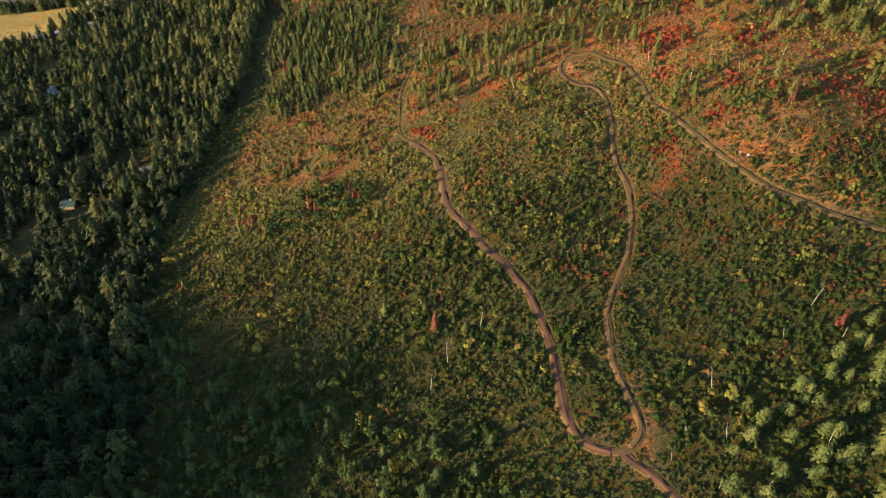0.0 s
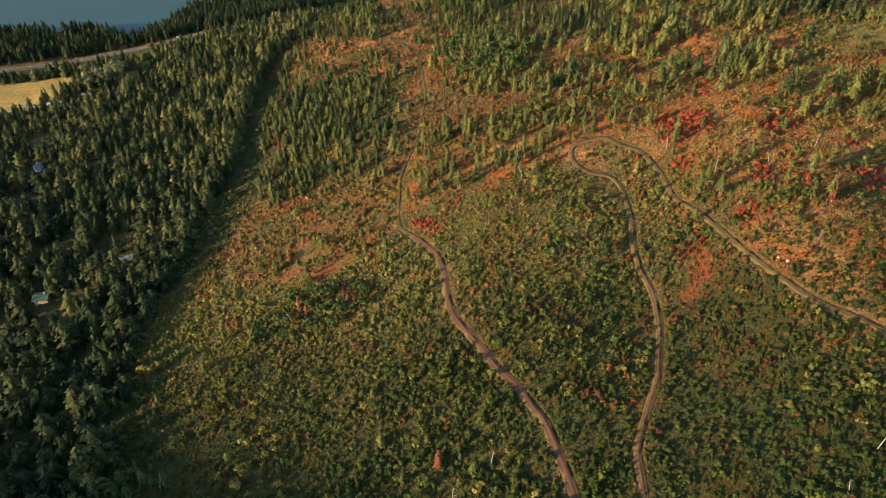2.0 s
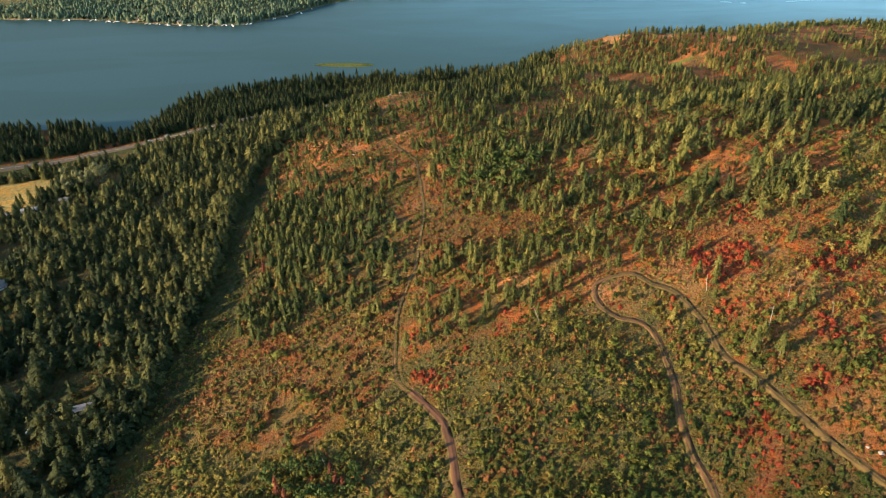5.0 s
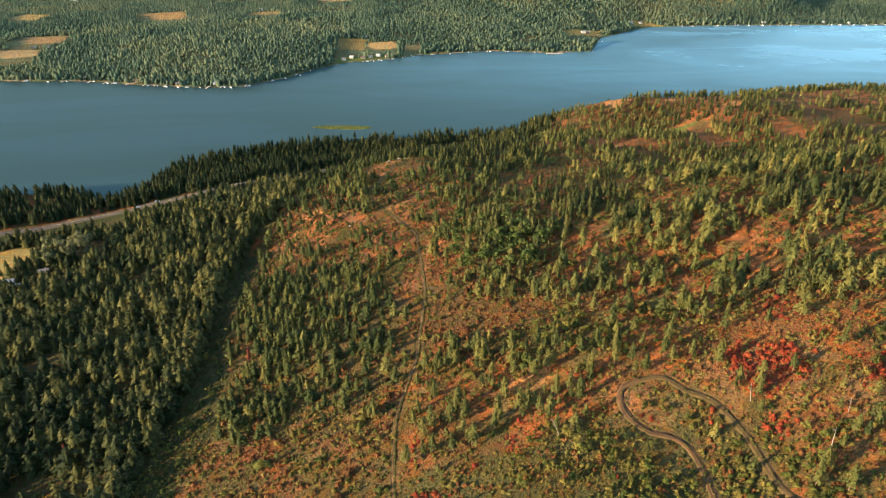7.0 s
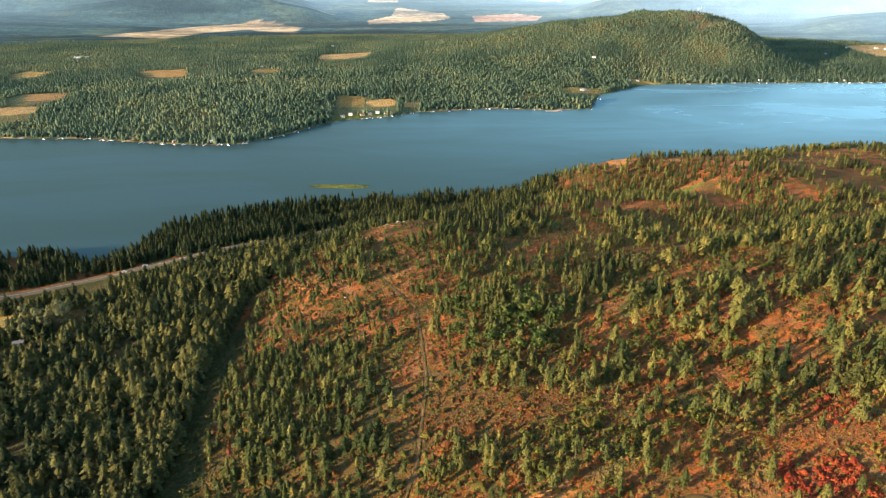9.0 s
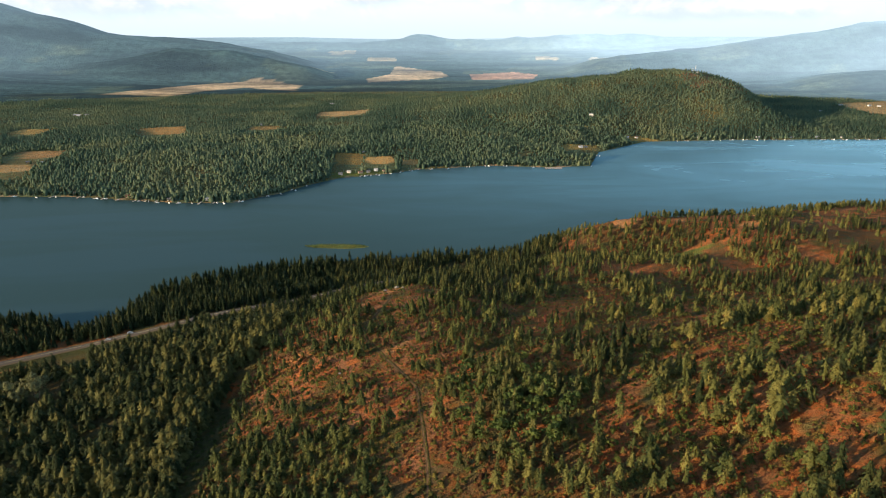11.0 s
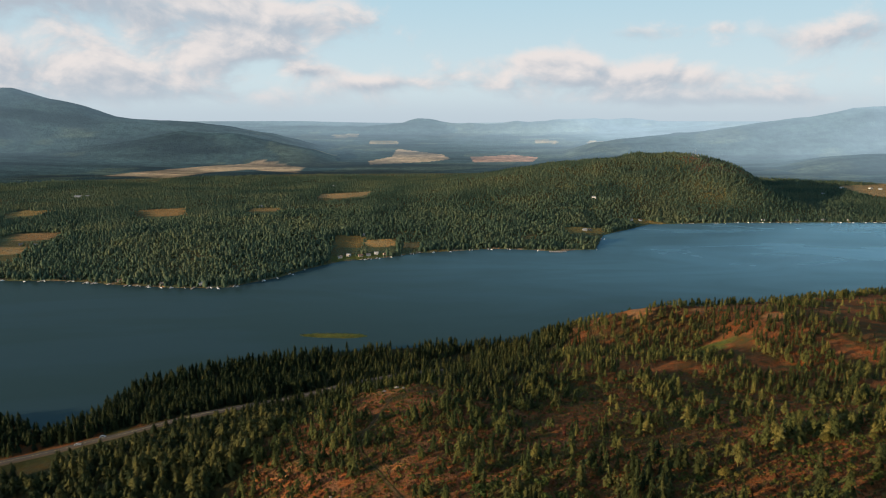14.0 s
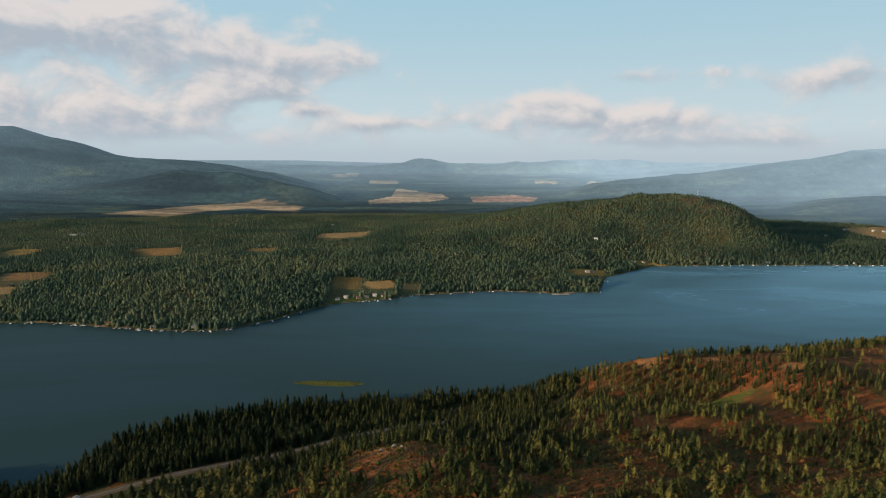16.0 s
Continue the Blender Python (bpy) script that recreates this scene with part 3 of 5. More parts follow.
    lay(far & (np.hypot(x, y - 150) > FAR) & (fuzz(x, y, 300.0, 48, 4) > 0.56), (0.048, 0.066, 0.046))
    for poly, colour in FIELDS:
        lay(far & inside(poly, x + edge * 2, y + edge), colour)
    shore = y - line(FAR_SHORE, x)
    lay(far & (x < 300) & (shore > -3) & (shore < 2) & (fuzz(x, y, 40.0, 47, 2) > 0.45), (0.30, 0.23, 0.15))
    return c


FIELDS = [([(-837, 1507), (-749, 1526), (-720, 1435), (-778, 1407)], (0.29, 0.19, 0.09)), ([(-820, 1366), (-728, 1363), (-704, 1323), (-790, 1298)], FIELD),
          ([(-1026, 1838), (-936, 1821), (-922, 1756), (-966, 1733)], (0.26, 0.20, 0.08)), ([(-724, 1824), (-636, 1885), (-588, 1761), (-648, 1732)], (0.34, 0.22, 0.09)),
          ([(-326, 2110), (-179, 2130), (-187, 2038), (-257, 2005), (-318, 2026)], FIELD), ([(-464, 1858), (-392, 1868), (-381, 1813), (-455, 1806)], (0.24, 0.18, 0.08)),
          ([(-194, 1470), (-140, 1475), (-136, 1385), (-184, 1378)], (0.22, 0.16, 0.06)), ([(-137, 1445), (-84, 1455), (-72, 1402), (-123, 1387)], (0.40, 0.28, 0.12)),
          ([(-64, 1428), (-32, 1436), (-31, 1394), (-63, 1392)], (0.32, 0.23, 0.10)), ([(-186, 1320), (-95, 1350), (-92, 1328), (-176, 1286)], LAWN),
          ([(264, 1560), (362, 1600), (345, 1543), (268, 1510)], (0.28, 0.22, 0.08)), ([(441, 1698), (481, 1710), (520, 1676), (452, 1660)], (0.32, 0.24, 0.08)),
          ([(1333, 2360), (1590, 2460), (1470, 2141), (1327, 2017), (1266, 2089), (1289, 2236)], FIELD),
          ([(-1274, 2775), (-1139, 2762), (-983, 2718), (-928, 2939), (-793, 3081), (-555, 2920), (-580, 3176), (-736, 3280), (-819, 3281), (-976, 3200), (-1119, 3047), (-1219, 2921)], (0.33, 0.235, 0.13)),
          ([(-612, 3600), (-493, 3625), (-480, 3504), (-595, 3482)], FIELD), ([(-304, 3409), (-205, 3577), (-189, 3862), (52, 3660), (91, 3490), (-6, 3400), (-293, 3273)], (0.36, 0.26, 0.15)),
          ([(191, 3560), (426, 3625), (527, 3518), (479, 3370), (195, 3370)], (0.40, 0.22, 0.13)), ([(-606, 4360), (-456, 4400), (-447, 4270), (-580, 4250)], FIELD),
          ([(608, 4170), (733, 4124), (723, 4018), (596, 4037)], FIELD), ([(911, 4098), (1096, 3940), (1058, 3789), (885, 3888)], FIELD), ([(-364, 4143), (-202, 4153), (-198, 4035), (-358, 4021)], FIELD)]


def ground_sheet():
    xs = spread([(-4600, -1300, 60), (-1300, -480, 20), (-480, 640, 5), (640, 1500, 20), (1500, 4601, 60)])
    ys = spread([(-900, -120, 40), (-120, 960, 5), (960, 1100, 14), (1100, 1800, 9), (1800, 2700, 18), (2700, 3900, 20), (3900, 4851, 40)])
    gx, gy = np.meshgrid(xs, ys)
    v = np.stack([gx, gy, height(gx, gy)], -1)
    i = np.arange(len(ys) * len(xs)).reshape(len(ys), len(xs))
    q = np.stack([i[:-1, :-1], i[:-1, 1:], i[1:, 1:], i[1:, :-1]], -1).reshape(-1, 4)
    cx, cy = gx[:-1, :-1].ravel() + 1, gy[:-1, :-1].ravel() + 1
    d = np.hypot(cx, cy - 150)
    wet = (line(NEAR_SHORE, cx) + 60 < cy) & (line(FAR_SHORE, cx) - 60 > cy)
    v, colour, dist = v.reshape(-1, 3), zones(gx, gy).reshape(-1, 3), np.hypot(gx, gy - 150).ravel()
    made = []
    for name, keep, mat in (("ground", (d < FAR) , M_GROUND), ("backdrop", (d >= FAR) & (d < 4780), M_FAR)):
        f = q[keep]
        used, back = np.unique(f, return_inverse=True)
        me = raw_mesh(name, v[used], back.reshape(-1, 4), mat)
        rgba = np.ones((len(used), 4), np.float32)
        rgba[:, :3] = colour[used]
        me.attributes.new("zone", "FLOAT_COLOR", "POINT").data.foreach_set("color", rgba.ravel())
        # painted haze grows with distance and eastward, and thins westward and with height
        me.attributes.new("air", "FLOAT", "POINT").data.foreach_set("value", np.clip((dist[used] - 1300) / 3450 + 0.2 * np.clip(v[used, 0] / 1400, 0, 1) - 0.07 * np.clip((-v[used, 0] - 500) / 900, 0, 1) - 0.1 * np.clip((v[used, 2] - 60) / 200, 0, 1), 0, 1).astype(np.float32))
        me.polygons.foreach_set("use_smooth", np.ones(len(f), bool))
        made.append(new(name, me))
    tagged(made[0], "dry hillside ground with rusty grass and brush", "ground", kind="structure")
    tagged(made[1], "far wooded plain and hazy blue mountains", "distance", kind="structure")


FAR = 2750.0
ground_sheet()

bm = bmesh.new()
bmesh.ops.create_grid(bm, x_segments=12, y_segments=8, size=0.5, matrix=Matrix.Translation((0, 1200, 0)) @ Matrix.Diagonal((9000, 1700, 1, 1)))
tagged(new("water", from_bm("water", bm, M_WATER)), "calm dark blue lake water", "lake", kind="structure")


def smooth_line(points, gap=2.0):
    """A curve through the points, with a point about every gap metres."""
    p = np.array(points, float)
    out = []
    for k in range(len(p) - 1):
        a, b, c, d = p[max(k - 1, 0)], p[k], p[k + 1], p[min(k + 2, len(p) - 1)]
        for t in np.arange(0, 1, min(1.0, gap / max(np.hypot(*(c - b)), 1e-6))):
            out.append(0.5 * (2 * b + (c - a) * t + (2 * a - 5 * b + 4 * c - d) * t * t + (3 * b - a - 3 * c + d) * t ** 3))
    return np.array(out + [p[-1]])


def ribbon(name, points, profile, mats, bands, gap=2.0, wobble=0.0, seed=0):
    """A road: offsets across it and their heights over the ground, with a material for each band."""
    c = smooth_line(points, gap)
    t = np.gradient(c, axis=0)
    t /= np.linalg.norm(t, axis=1)[:, None]
    side = np.stack([t[:, 1], -t[:, 0]], -1)
    rows = []
    base = height(c[:, 0], c[:, 1])
    for k, (off, lift) in enumerate(profile):
        w = off * (1 + wobble * (fuzz(np.arange(len(c)) * gap, np.full(len(c), 7.0 * k), 3.2, seed + k, 3) - 0.5))
        p = c + side * w[:, None]
        rows.append(np.column_stack([p, 0.5 * height(p[:, 0], p[:, 1]) + 0.5 * base + lift]))
    v = np.stack(rows, 1)
    n, m = v.shape[:2]
    i = np.arange(n * m).reshape(n, m)
    f = np.stack([i[:-1, :-1], i[:-1, 1:], i[1:, 1:], i[1:, :-1]], -1)
    index = np.tile(np.array(bands), n - 1)
    return raw_mesh(name, v.reshape(-1, 3), f.reshape(-1, 4), mats, index=index)


RUTS = [(-1.75, -0.3), (-1.2, 0.18), (-1.05, 0.2), (-0.42, 0.16), (-0.27, 0.22), (0.27, 0.22), (0.42, 0.16), (1.05, 0.2), (1.2, 0.18), (1.75, -0.3)]
SLIM = [(0.78 * a, b) for a, b in RUTS]
FAINT = [(-1.4, -0.3), (-1.1, 0.06), (-0.95, 0.04), (-0.6, 0.04), (-0.45, 0.08), (0.45, 0.08), (0.6, 0.04), (0.95, 0.04), (1.1, 0.06), (1.4, -0.3)]
for path, k, profile, bands, mats, label in (
        (TRACK_WEST, 1, RUTS, [0, 1, 1, 1, 1, 1, 1, 1, 0], [M_VERGE, M_DIRT], "rutted reddish dirt track across the clearing"),
        (TRACK_SOUTH, 5, RUTS, [0, 1, 1, 1, 1, 1, 1, 1, 0], [M_VERGE, M_DIRT], "short dirt track leaving the hairpin downhill"),
        (TRACK_LOOP, 2, SLIM, [0, 0, 1, 1, 0, 1, 1, 0, 0], [M_VERGE, M_DIRT], "dirt track climbing from the hairpin to the turning place"),
        (TRACK_EAST, 3, SLIM, [0, 0, 1, 1, 0, 1, 1, 0, 0], [M_VERGE, M_RUT], "dark rutted track along the eastern slope"),
        (TRACK_UPPER, 4, FAINT, [0, 0, 1, 0, 0, 0, 1, 0, 0], [M_VERGE, M_DARKDIRT], "faint overgrown two-rut track up the slope")):
    tagged(new("dirt_track", ribbon("dirt_track", path, profile, mats, bands, 0.8, 0.9, 10 * k)), label, "dirt track", kind="structure")
tagged(new("road", ribbon("road", HIGHWAY, [(-5.5, -0.6), (-4.2, 0.9), (-3.4, 1.0), (-0.12, 1.05), (0.12, 1.05), (3.4, 1.0), (4.2, 0.9), (5.5, -0.6)], [M_SHOULDER, M_ASPHALT, M_LINE], [0, 0, 1, 2, 1, 0, 0], 4.0)),
       "two-lane asphalt highway with gravel shoulders by the lake", "road", kind="structure")


# ---- plants ----
def tube(points, radii, sides=5):
    """A bent tapered stem: vertices and faces."""
    points = np.asarray(points, float)
    a = np.arange(sides) * 2 * np.pi / sides
    ring = np.stack([np.cos(a), np.sin(a), np.zeros(sides)], -1)
    v = (points[:, None] + ring[None] * np.asarray(radii)[:, None, None]).reshape(-1, 3)
    f = []
    for k in range(len(points) - 1):
        for s in range(sides):
            p, q = k * sides + s, k * sides + (s + 1) % sides
            f += [(p, q, q + sides), (p, q + sides, p + sides)]
    return v, np.array(f)


def leafy(rng, clumps=60, tall=1.0, wide=0.33, low=0.25, size=0.09):
    """A broad-leaved crown one metre high: many small leaf sprays round a few limbs, with gaps."""
    v, f = [], []
    heads = [(rng.normal(0, wide * 0.42), rng.normal(0, wide * 0.42), low + (1 - low) * rng.uniform(0.25, 0.8), rng.uniform(0.45, 0.8)) for _ in range(7)]
    for k in range(clumps):
        hx, hy, hz, hr = heads[k % 7]
        d = rng.normal(0, 1, 3)
        d /= np.linalg.norm(d)
        c = np.array((hx, hy, hz)) + d * wide * hr * rng.uniform(0.55, 1.0) * np.array((1, 1, 0.8))
        c[2] = min(max(c[2], low * 0.6), 1.0)
        t = np.cross(d, rng.normal(0, 1, 3))
        t /= np.linalg.norm(t) + 1e-9
        b = np.cross(d, t)
        s = size * rng.uniform(0.7, 1.4)
        n = len(v)
        v += [tuple(c + t * s), tuple(c + b * s * 0.8), tuple(c - t * s), tuple(c - b * s * 0.8), tuple(c + d * s * 0.6)]
        f += [(n, n + 1, n + 4), (n + 1, n + 2, n + 4), (n + 2, n + 3, n + 4), (n + 3, n, n + 4)]
    stem = tube([(0, 0, -0.05), (0.02, 0.01, 0.35), (heads[0][0] * 0.6, heads[0][1] * 0.6, 0.7)], [0.022, 0.015, 0.006])
    return stem, (np.array(v), np.array(f))


def bush(rng, sprays=9):
    """A low bush one metre across: upright leafy sprays, each folded along its rib, leaning out from the root."""
    v, f = [], []
    for k in range(sprays):
        a, tilt = rng.random() * 6.283, rng.uniform(0.0, 0.5)
        c = np.array((math.cos(a) * tilt, math.sin(a) * tilt, rng.uniform(0.2, 0.8) * (1.15 - tilt)))
        d = np.array((math.cos(a) * tilt * 1.6, math.sin(a) * tilt * 1.6, 0.55)) + rng.normal(0, 0.4, 3)
        d /= np.linalg.norm(d)
        t = np.cross(d, rng.normal(0, 1, 3))
        t /= np.linalg.norm(t) + 1e-9
        b, s = np.cross(d, t), rng.uniform(0.17, 0.3)
        c[2] *= 0.6
        n = len(v)
        v += [tuple(c + t * s), tuple(c + b * s + d * s * 0.35), tuple(c - t * s), tuple(c - b * s + d * s * 0.35)]
        f += [(n, n + 1, n + 2), (n, n + 2, n + 3)]
    return np.array(v), np.array(f)


def spire(rng, levels=6, points=5, bare=0.04, wide=0.22, ragged=0.25, power=0.85, steep=1.9):
    """A full conifer crown one metre high: ragged skirts of boughs, one over the other, up to the tip."""
    v, f = [], []
    for k in range(levels):
        u = (k + rng.uniform(-0.2, 0.2)) / levels if k else 0.0
        z, r = bare + (1 - bare) * u, wide * (1 - u) ** power + 0.012
        top = min(z + (1 - bare) * steep / levels, 1.0)
        if k == levels - 1:
            top = 1.03
        turn, n = rng.random() * 6.283, len(v)
        lean = rng.normal(0, 0.16 * r, 2)
        for p in range(points * 2):
            a = turn + 3.1416 * p / points + rng.normal(0, 0.15)
            q = r * (1 + ragged * rng.normal()) * (1.12 if p % 2 else 0.62)
            v.append((q * math.cos(a) + lean[0], q * math.sin(a) + lean[1], max(z - (0.3 * r if p % 2 else -0.25 * r) + rng.normal(0, 0.15 * r), 0.0)))
        v.append((lean[0] * 0.3, lean[1] * 0.3, top))
        f += [(n + p, n + (p + 1) % (points * 2), n + points * 2) for p in range(points * 2)]
    return np.array(v), np.array(f)


def feathered(rng, core=3, points=5, clumps=24, bare=0.04, wide=0.22, ragged=0.25, power=0.7, size=0.075):
    """A conifer crown one metre high: a dense core and, all round it, small sprays of needles that face outward."""
    v, f = spire(rng, core, points, bare, wide * 0.75, ragged, power, 1.6)
    v, f = v.tolist(), f.tolist()
    for k in range(clumps):
        u = ((k + rng.random()) / clumps) ** 1.2 * 0.94
        a, r = 2.4 * k + rng.normal(0, 0.35), (wide * (1 - u) ** power + 0.015) * (1 + 0.6 * ragged * rng.normal())
        c = np.array((math.cos(a) * r * 0.92, math.sin(a) * r * 0.92, bare + (1 - bare) * u + rng.normal(0, 0.02)))
        face = np.array((math.cos(a), math.sin(a), 0.35)) + rng.normal(0, 0.35, 3)
        side = np.cross(face, (0, 0, 1))
        side /= np.linalg.norm(side) + 1e-9
        up = np.cross(side, face / np.linalg.norm(face))
        out = np.array((math.cos(a), math.sin(a), 0.0))
        q, n = size * rng.uniform(0.65, 1.35) * (1.15 - 0.6 * u), len(v)
        v += [tuple(c + up * q * 0.9 - out * q * 0.5), tuple(c - side * q * 0.8), tuple(c - up * q * 0.9 + out * q * 0.7), tuple(c + side * q * 0.8)]
        f += [(n, n + 1, n + 2), (n, n + 2, n + 3)]
    return np.array(v), np.array(f)


def far_tree(rng, sides=5):
    """A distant conifer one metre high: a ragged, full-waisted spire."""
    v, f = [], []
    for z, r in ((0.0, 0.15), (0.5, 0.135)):
        turn = rng.random() * 6
        for k in range(sides):
            q = r * rng.uniform(0.65, 1.35)
            v.append((q * math.cos(turn + 6.283 * k / sides), q * math.sin(turn + 6.283 * k / sides), z + rng.uniform(-0.12, 0.12)))
    v.append((rng.normal(0, 0.03), rng.normal(0, 0.03), rng.uniform(0.9, 1.05)))
    for k in range(sides):
        a, b = k, (k + 1) % sides
        f += [(a, b, b + sides), (a, b + sides, a + sides), (a + sides, b + sides, 2 * sides)]
    return np.array(v), np.array(f)


def tiny_tree(rng):
    """A tree far off on the hills, one metre high: a ragged four-sided spire."""
    v = [(rng.uniform(0.1, 0.2) * math.cos(a), rng.uniform(0.1, 0.2) * math.sin(a), rng.uniform(0.0, 0.3)) for a in np.arange(4) * 1.571 + rng.random() * 6]
    return np.array(v + [(rng.normal(0, 0.03), rng.normal(0, 0.03), 1.0)]), np.array([(k, (k + 1) % 4, 4) for k in range(4)])


def plant_all(name, kinds, x, y, tall, mat, seed, label, category, fat=1.0, sink=0.0, tone=None, lights=None, light_y=0.0, smooth=False):
    """All plants of one stand as one joined mesh, each turned, leant and scaled by its own measure."""
    rng = np.random.default_rng(seed)
    z = height(x, y) - sink
    if tone is None:
        tone = np.clip(rng.normal(0.42, 0.2, len(x)) + 0.35 * (fuzz(x, y, 25.0, seed + 3, 2) - 0.5), 0, 1)
    pick = rng.integers(0, len(kinds), len(x))
    if lights:
        pick = np.where(y > light_y, len(kinds) + rng.integers(0, len(lights), len(x)), pick)
        kinds = kinds + lights
    vs, fs, ts, n = [], [], [], 0
    for k, (v, f, *stem) in enumerate(kinds):
        at = np.nonzero(pick == k)[0]
        if not len(at):
            continue
        a = rng.random(len(at)) * 6.283
        s = tall[at]
        w = s * fat * rng.uniform(0.85, 1.2, len(at))
        lean = rng.normal(0, 0.03, (len(at), 2))
        ca, sa = np.cos(a)[:, None], np.sin(a)[:, None]
        px = (v[None, :, 0] * ca - v[None, :, 1] * sa) * w[:, None] + v[None, :, 2] * (s * lean[:, 0])[:, None] + x[at][:, None]
        py = (v[None, :, 0] * sa + v[None, :, 1] * ca) * w[:, None] + v[None, :, 2] * (s * lean[:, 1])[:, None] + y[at][:, None]
        pz = v[None, :, 2] * s[:, None] + z[at][:, None]
        vs.append(np.stack([px, py, pz], -1).reshape(-1, 3))
        fs.append((f[None] + (n + np.arange(len(at)) * len(v))[:, None, None]).reshape(-1, 3))
        own = np.repeat(tone[at], len(v)).reshape(len(at), len(v))
        if stem:
            own[:, :stem[0]] = 1.3
        ts.append(own.ravel())
        n += len(at) * len(v)
    ob = new(name, raw_mesh(name, np.concatenate(vs), np.concatenate(fs), mat, np.concatenate(ts), smooth=smooth))
    return tagged(ob, label, category, kind="stuff")


def scatter(x0, x1, y0, y1, gap, seed, jitter=0.8):
    """Places on a loosened grid."""
    rng = np.random.default_rng(seed)
    gx, gy = np.meshgrid(np.arange(x0, x1, gap), np.arange(y0, y1, gap))
    x = gx.ravel() + np.where(np.arange(gx.shape[0])[:, None] % 2, gap / 2, 0).repeat(gx.shape[1], 1).ravel() + rng.uniform(-jitter, jitter, gx.size) * gap
    return x, gy.ravel() + rng.uniform(-jitter, jitter, gx.size) * gap


def joined(pair):
    (a, fa), (b, fb) = pair
    return np.concatenate([a, b]), np.concatenate([fa, fb + len(a)]), len(a)


def off_roads(x, y, gap=2.6, wide=10.0):
    ok = from_line(HIGHWAY, x, y) > wide
    for t in TRACKS:
        ok &= from_line(t, x, y) > gap
    for a, b, r in YARDS:
        ok &= np.hypot(x - a, y - b) > r
    return ok & (line(NEAR_SHORE, x) - y > 1.5)


def in_reach(x, y, west=125.0, east=110.0):
    """The part of the country that the flight looks over, with a margin for shadows."""
    return (x > -(west + 0.55 * np.maximum(y, 0))) & (x < east + 0.62 * np.maximum(y, 0))


rng = np.random.default_rng(7)
FIRS = [feathered(rng, 3, 5, 46, rng.uniform(0.02, 0.08), rng.uniform(0.19, 0.25), 0.28, 0.72, 0.062) for _ in range(12)]
FIRS_LIGHT = [feathered(rng, 2, 5, 20, rng.uniform(0.02, 0.06), rng.uniform(0.19, 0.25), 0.28, 0.7, 0.09) for _ in range(12)]
STEMS = [tube([(0, 0, -0.06), (q, 0.01, 0.3), (0, 0, 0.7)], [0.02, 0.016, 0.008], 4) for q in (0.012, -0.012, 0.0)]
PINE_TREES = [joined((STEMS[k % 3], feathered(rng, 2, 4, 42, rng.uniform(0.16, 0.38), rng.uniform(0.16, 0.23), 0.42, 0.5, 0.07))) for k in range(14)]
PINES_LIGHT = [joined((STEMS[k % 3], feathered(rng, 2, 4, 22, rng.uniform(0.12, 0.3), rng.uniform(0.17, 0.24), 0.4, 0.5, 0.09))) for k in range(14)]
BROADS = [leafy(rng, 52, size=0.1)[1] for _ in range(6)]
SQUAT = np.array((1.0, 1.0, 0.62))
BUSHES = [(v * SQUAT, f) for v, f in (spire(rng, 2, 4, 0.0, 0.46, 0.4, 0.5, 1.5) for _ in range(10))]
THICKETS = [leafy(rng, 21, wide=0.42, low=0.12, size=0.17)[1] for _ in range(12)]
TUFTS = [(v * SQUAT, f) for v, f in (spire(rng, 1, 4, 0.0, 0.46, 0.4) for _ in range(14))]
SPRAYS = [bush(rng, 7) for _ in range(8)]
FAR_TREES = [far_tree(rng, 4) for _ in range(12)]
TINY_TREES = [tiny_tree(rng) for _ in range(12)]

# dense fir forest in the west, with its shaded glades
GLADES = [(-284, 446, 13), (-262, 392, 9), (-162, 290, 11), (-150, 270, 8), (-166, 277, 7), (-194, 292, 9), (-242, 345, 7), (-284, 508, 11), (-268, 548, 14)]
x, y = scatter(-760, -90, -60, 640, 5.2, 11)
# unseen firs on the western knoll are also added, to fray its shadow
near = inside(WEST_FOREST, x, y) & ~inside(MEADOW, x, y) & off_roads(x, y, 3, np.where((x > -330) & (x < -150), 34, 13)) & ~inside(LANE, x, y) & (in_reach(x, y, 125.0) | (x < -330) & (x > -560) & (y < 110) & (fuzz(x * 5, y * 5, 9.0, 60, 1) > 0.4))
for a, b, r in GLADES:
    near &= np.hypot((x - a) / 1.3, y - b) > r * (0.7 + 0.6 * fuzz(x, y, 8.0, 78, 2))
near &= (fuzz(x, y, 24.0, 61, 3) > np.where(x > -160, 0.2, 0.31)) & ((x > -600) | (fuzz(x * 3, y * 3, 9.0, 62, 1) > 0.5))
x, y = x[near], y[near]
tall = 5.6 + 7.4 * rng.random(len(x)) ** 1.4 + 8 * (fuzz(x, y, 26.0, 63, 2) - 0.4)
x2, y2 = scatter(-150, -80, 60, 520, 3.4, 47)
RIM = [(-84, 60), (-101, 128), (-125, 200), (-123, 260), (-123, 345), (-130, 390), (-137, 455), (-137, 500)]
keep = (from_line(RIM, x2, y2) < 6) & off_roads(x2, y2, 3) & (rng.random(len(x2)) < np.where(y2 > 230, 0.9, 0.5))
x, y, tall = np.concatenate([x, x2[keep]]), np.concatenate([y, y2[keep]]), np.concatenate([tall, (6.5 + 5.5 * rng.random(keep.sum())) * np.where(y2[keep] > 190, 1.0, 0.75)])
# tone rises uphill and toward the rim: sunlight and haze put into colour
old = np.clip(rng.normal(0.26, 0.27, len(x)) + 0.34 * np.clip((y - 280) / 180, 0, 1) + 0.2 * np.clip((x + 190) / 50, 0, 1) * (y > 250) + 0.3 * (fuzz(x, y, 18.0, 70, 2) - 0.5), 0, 1)
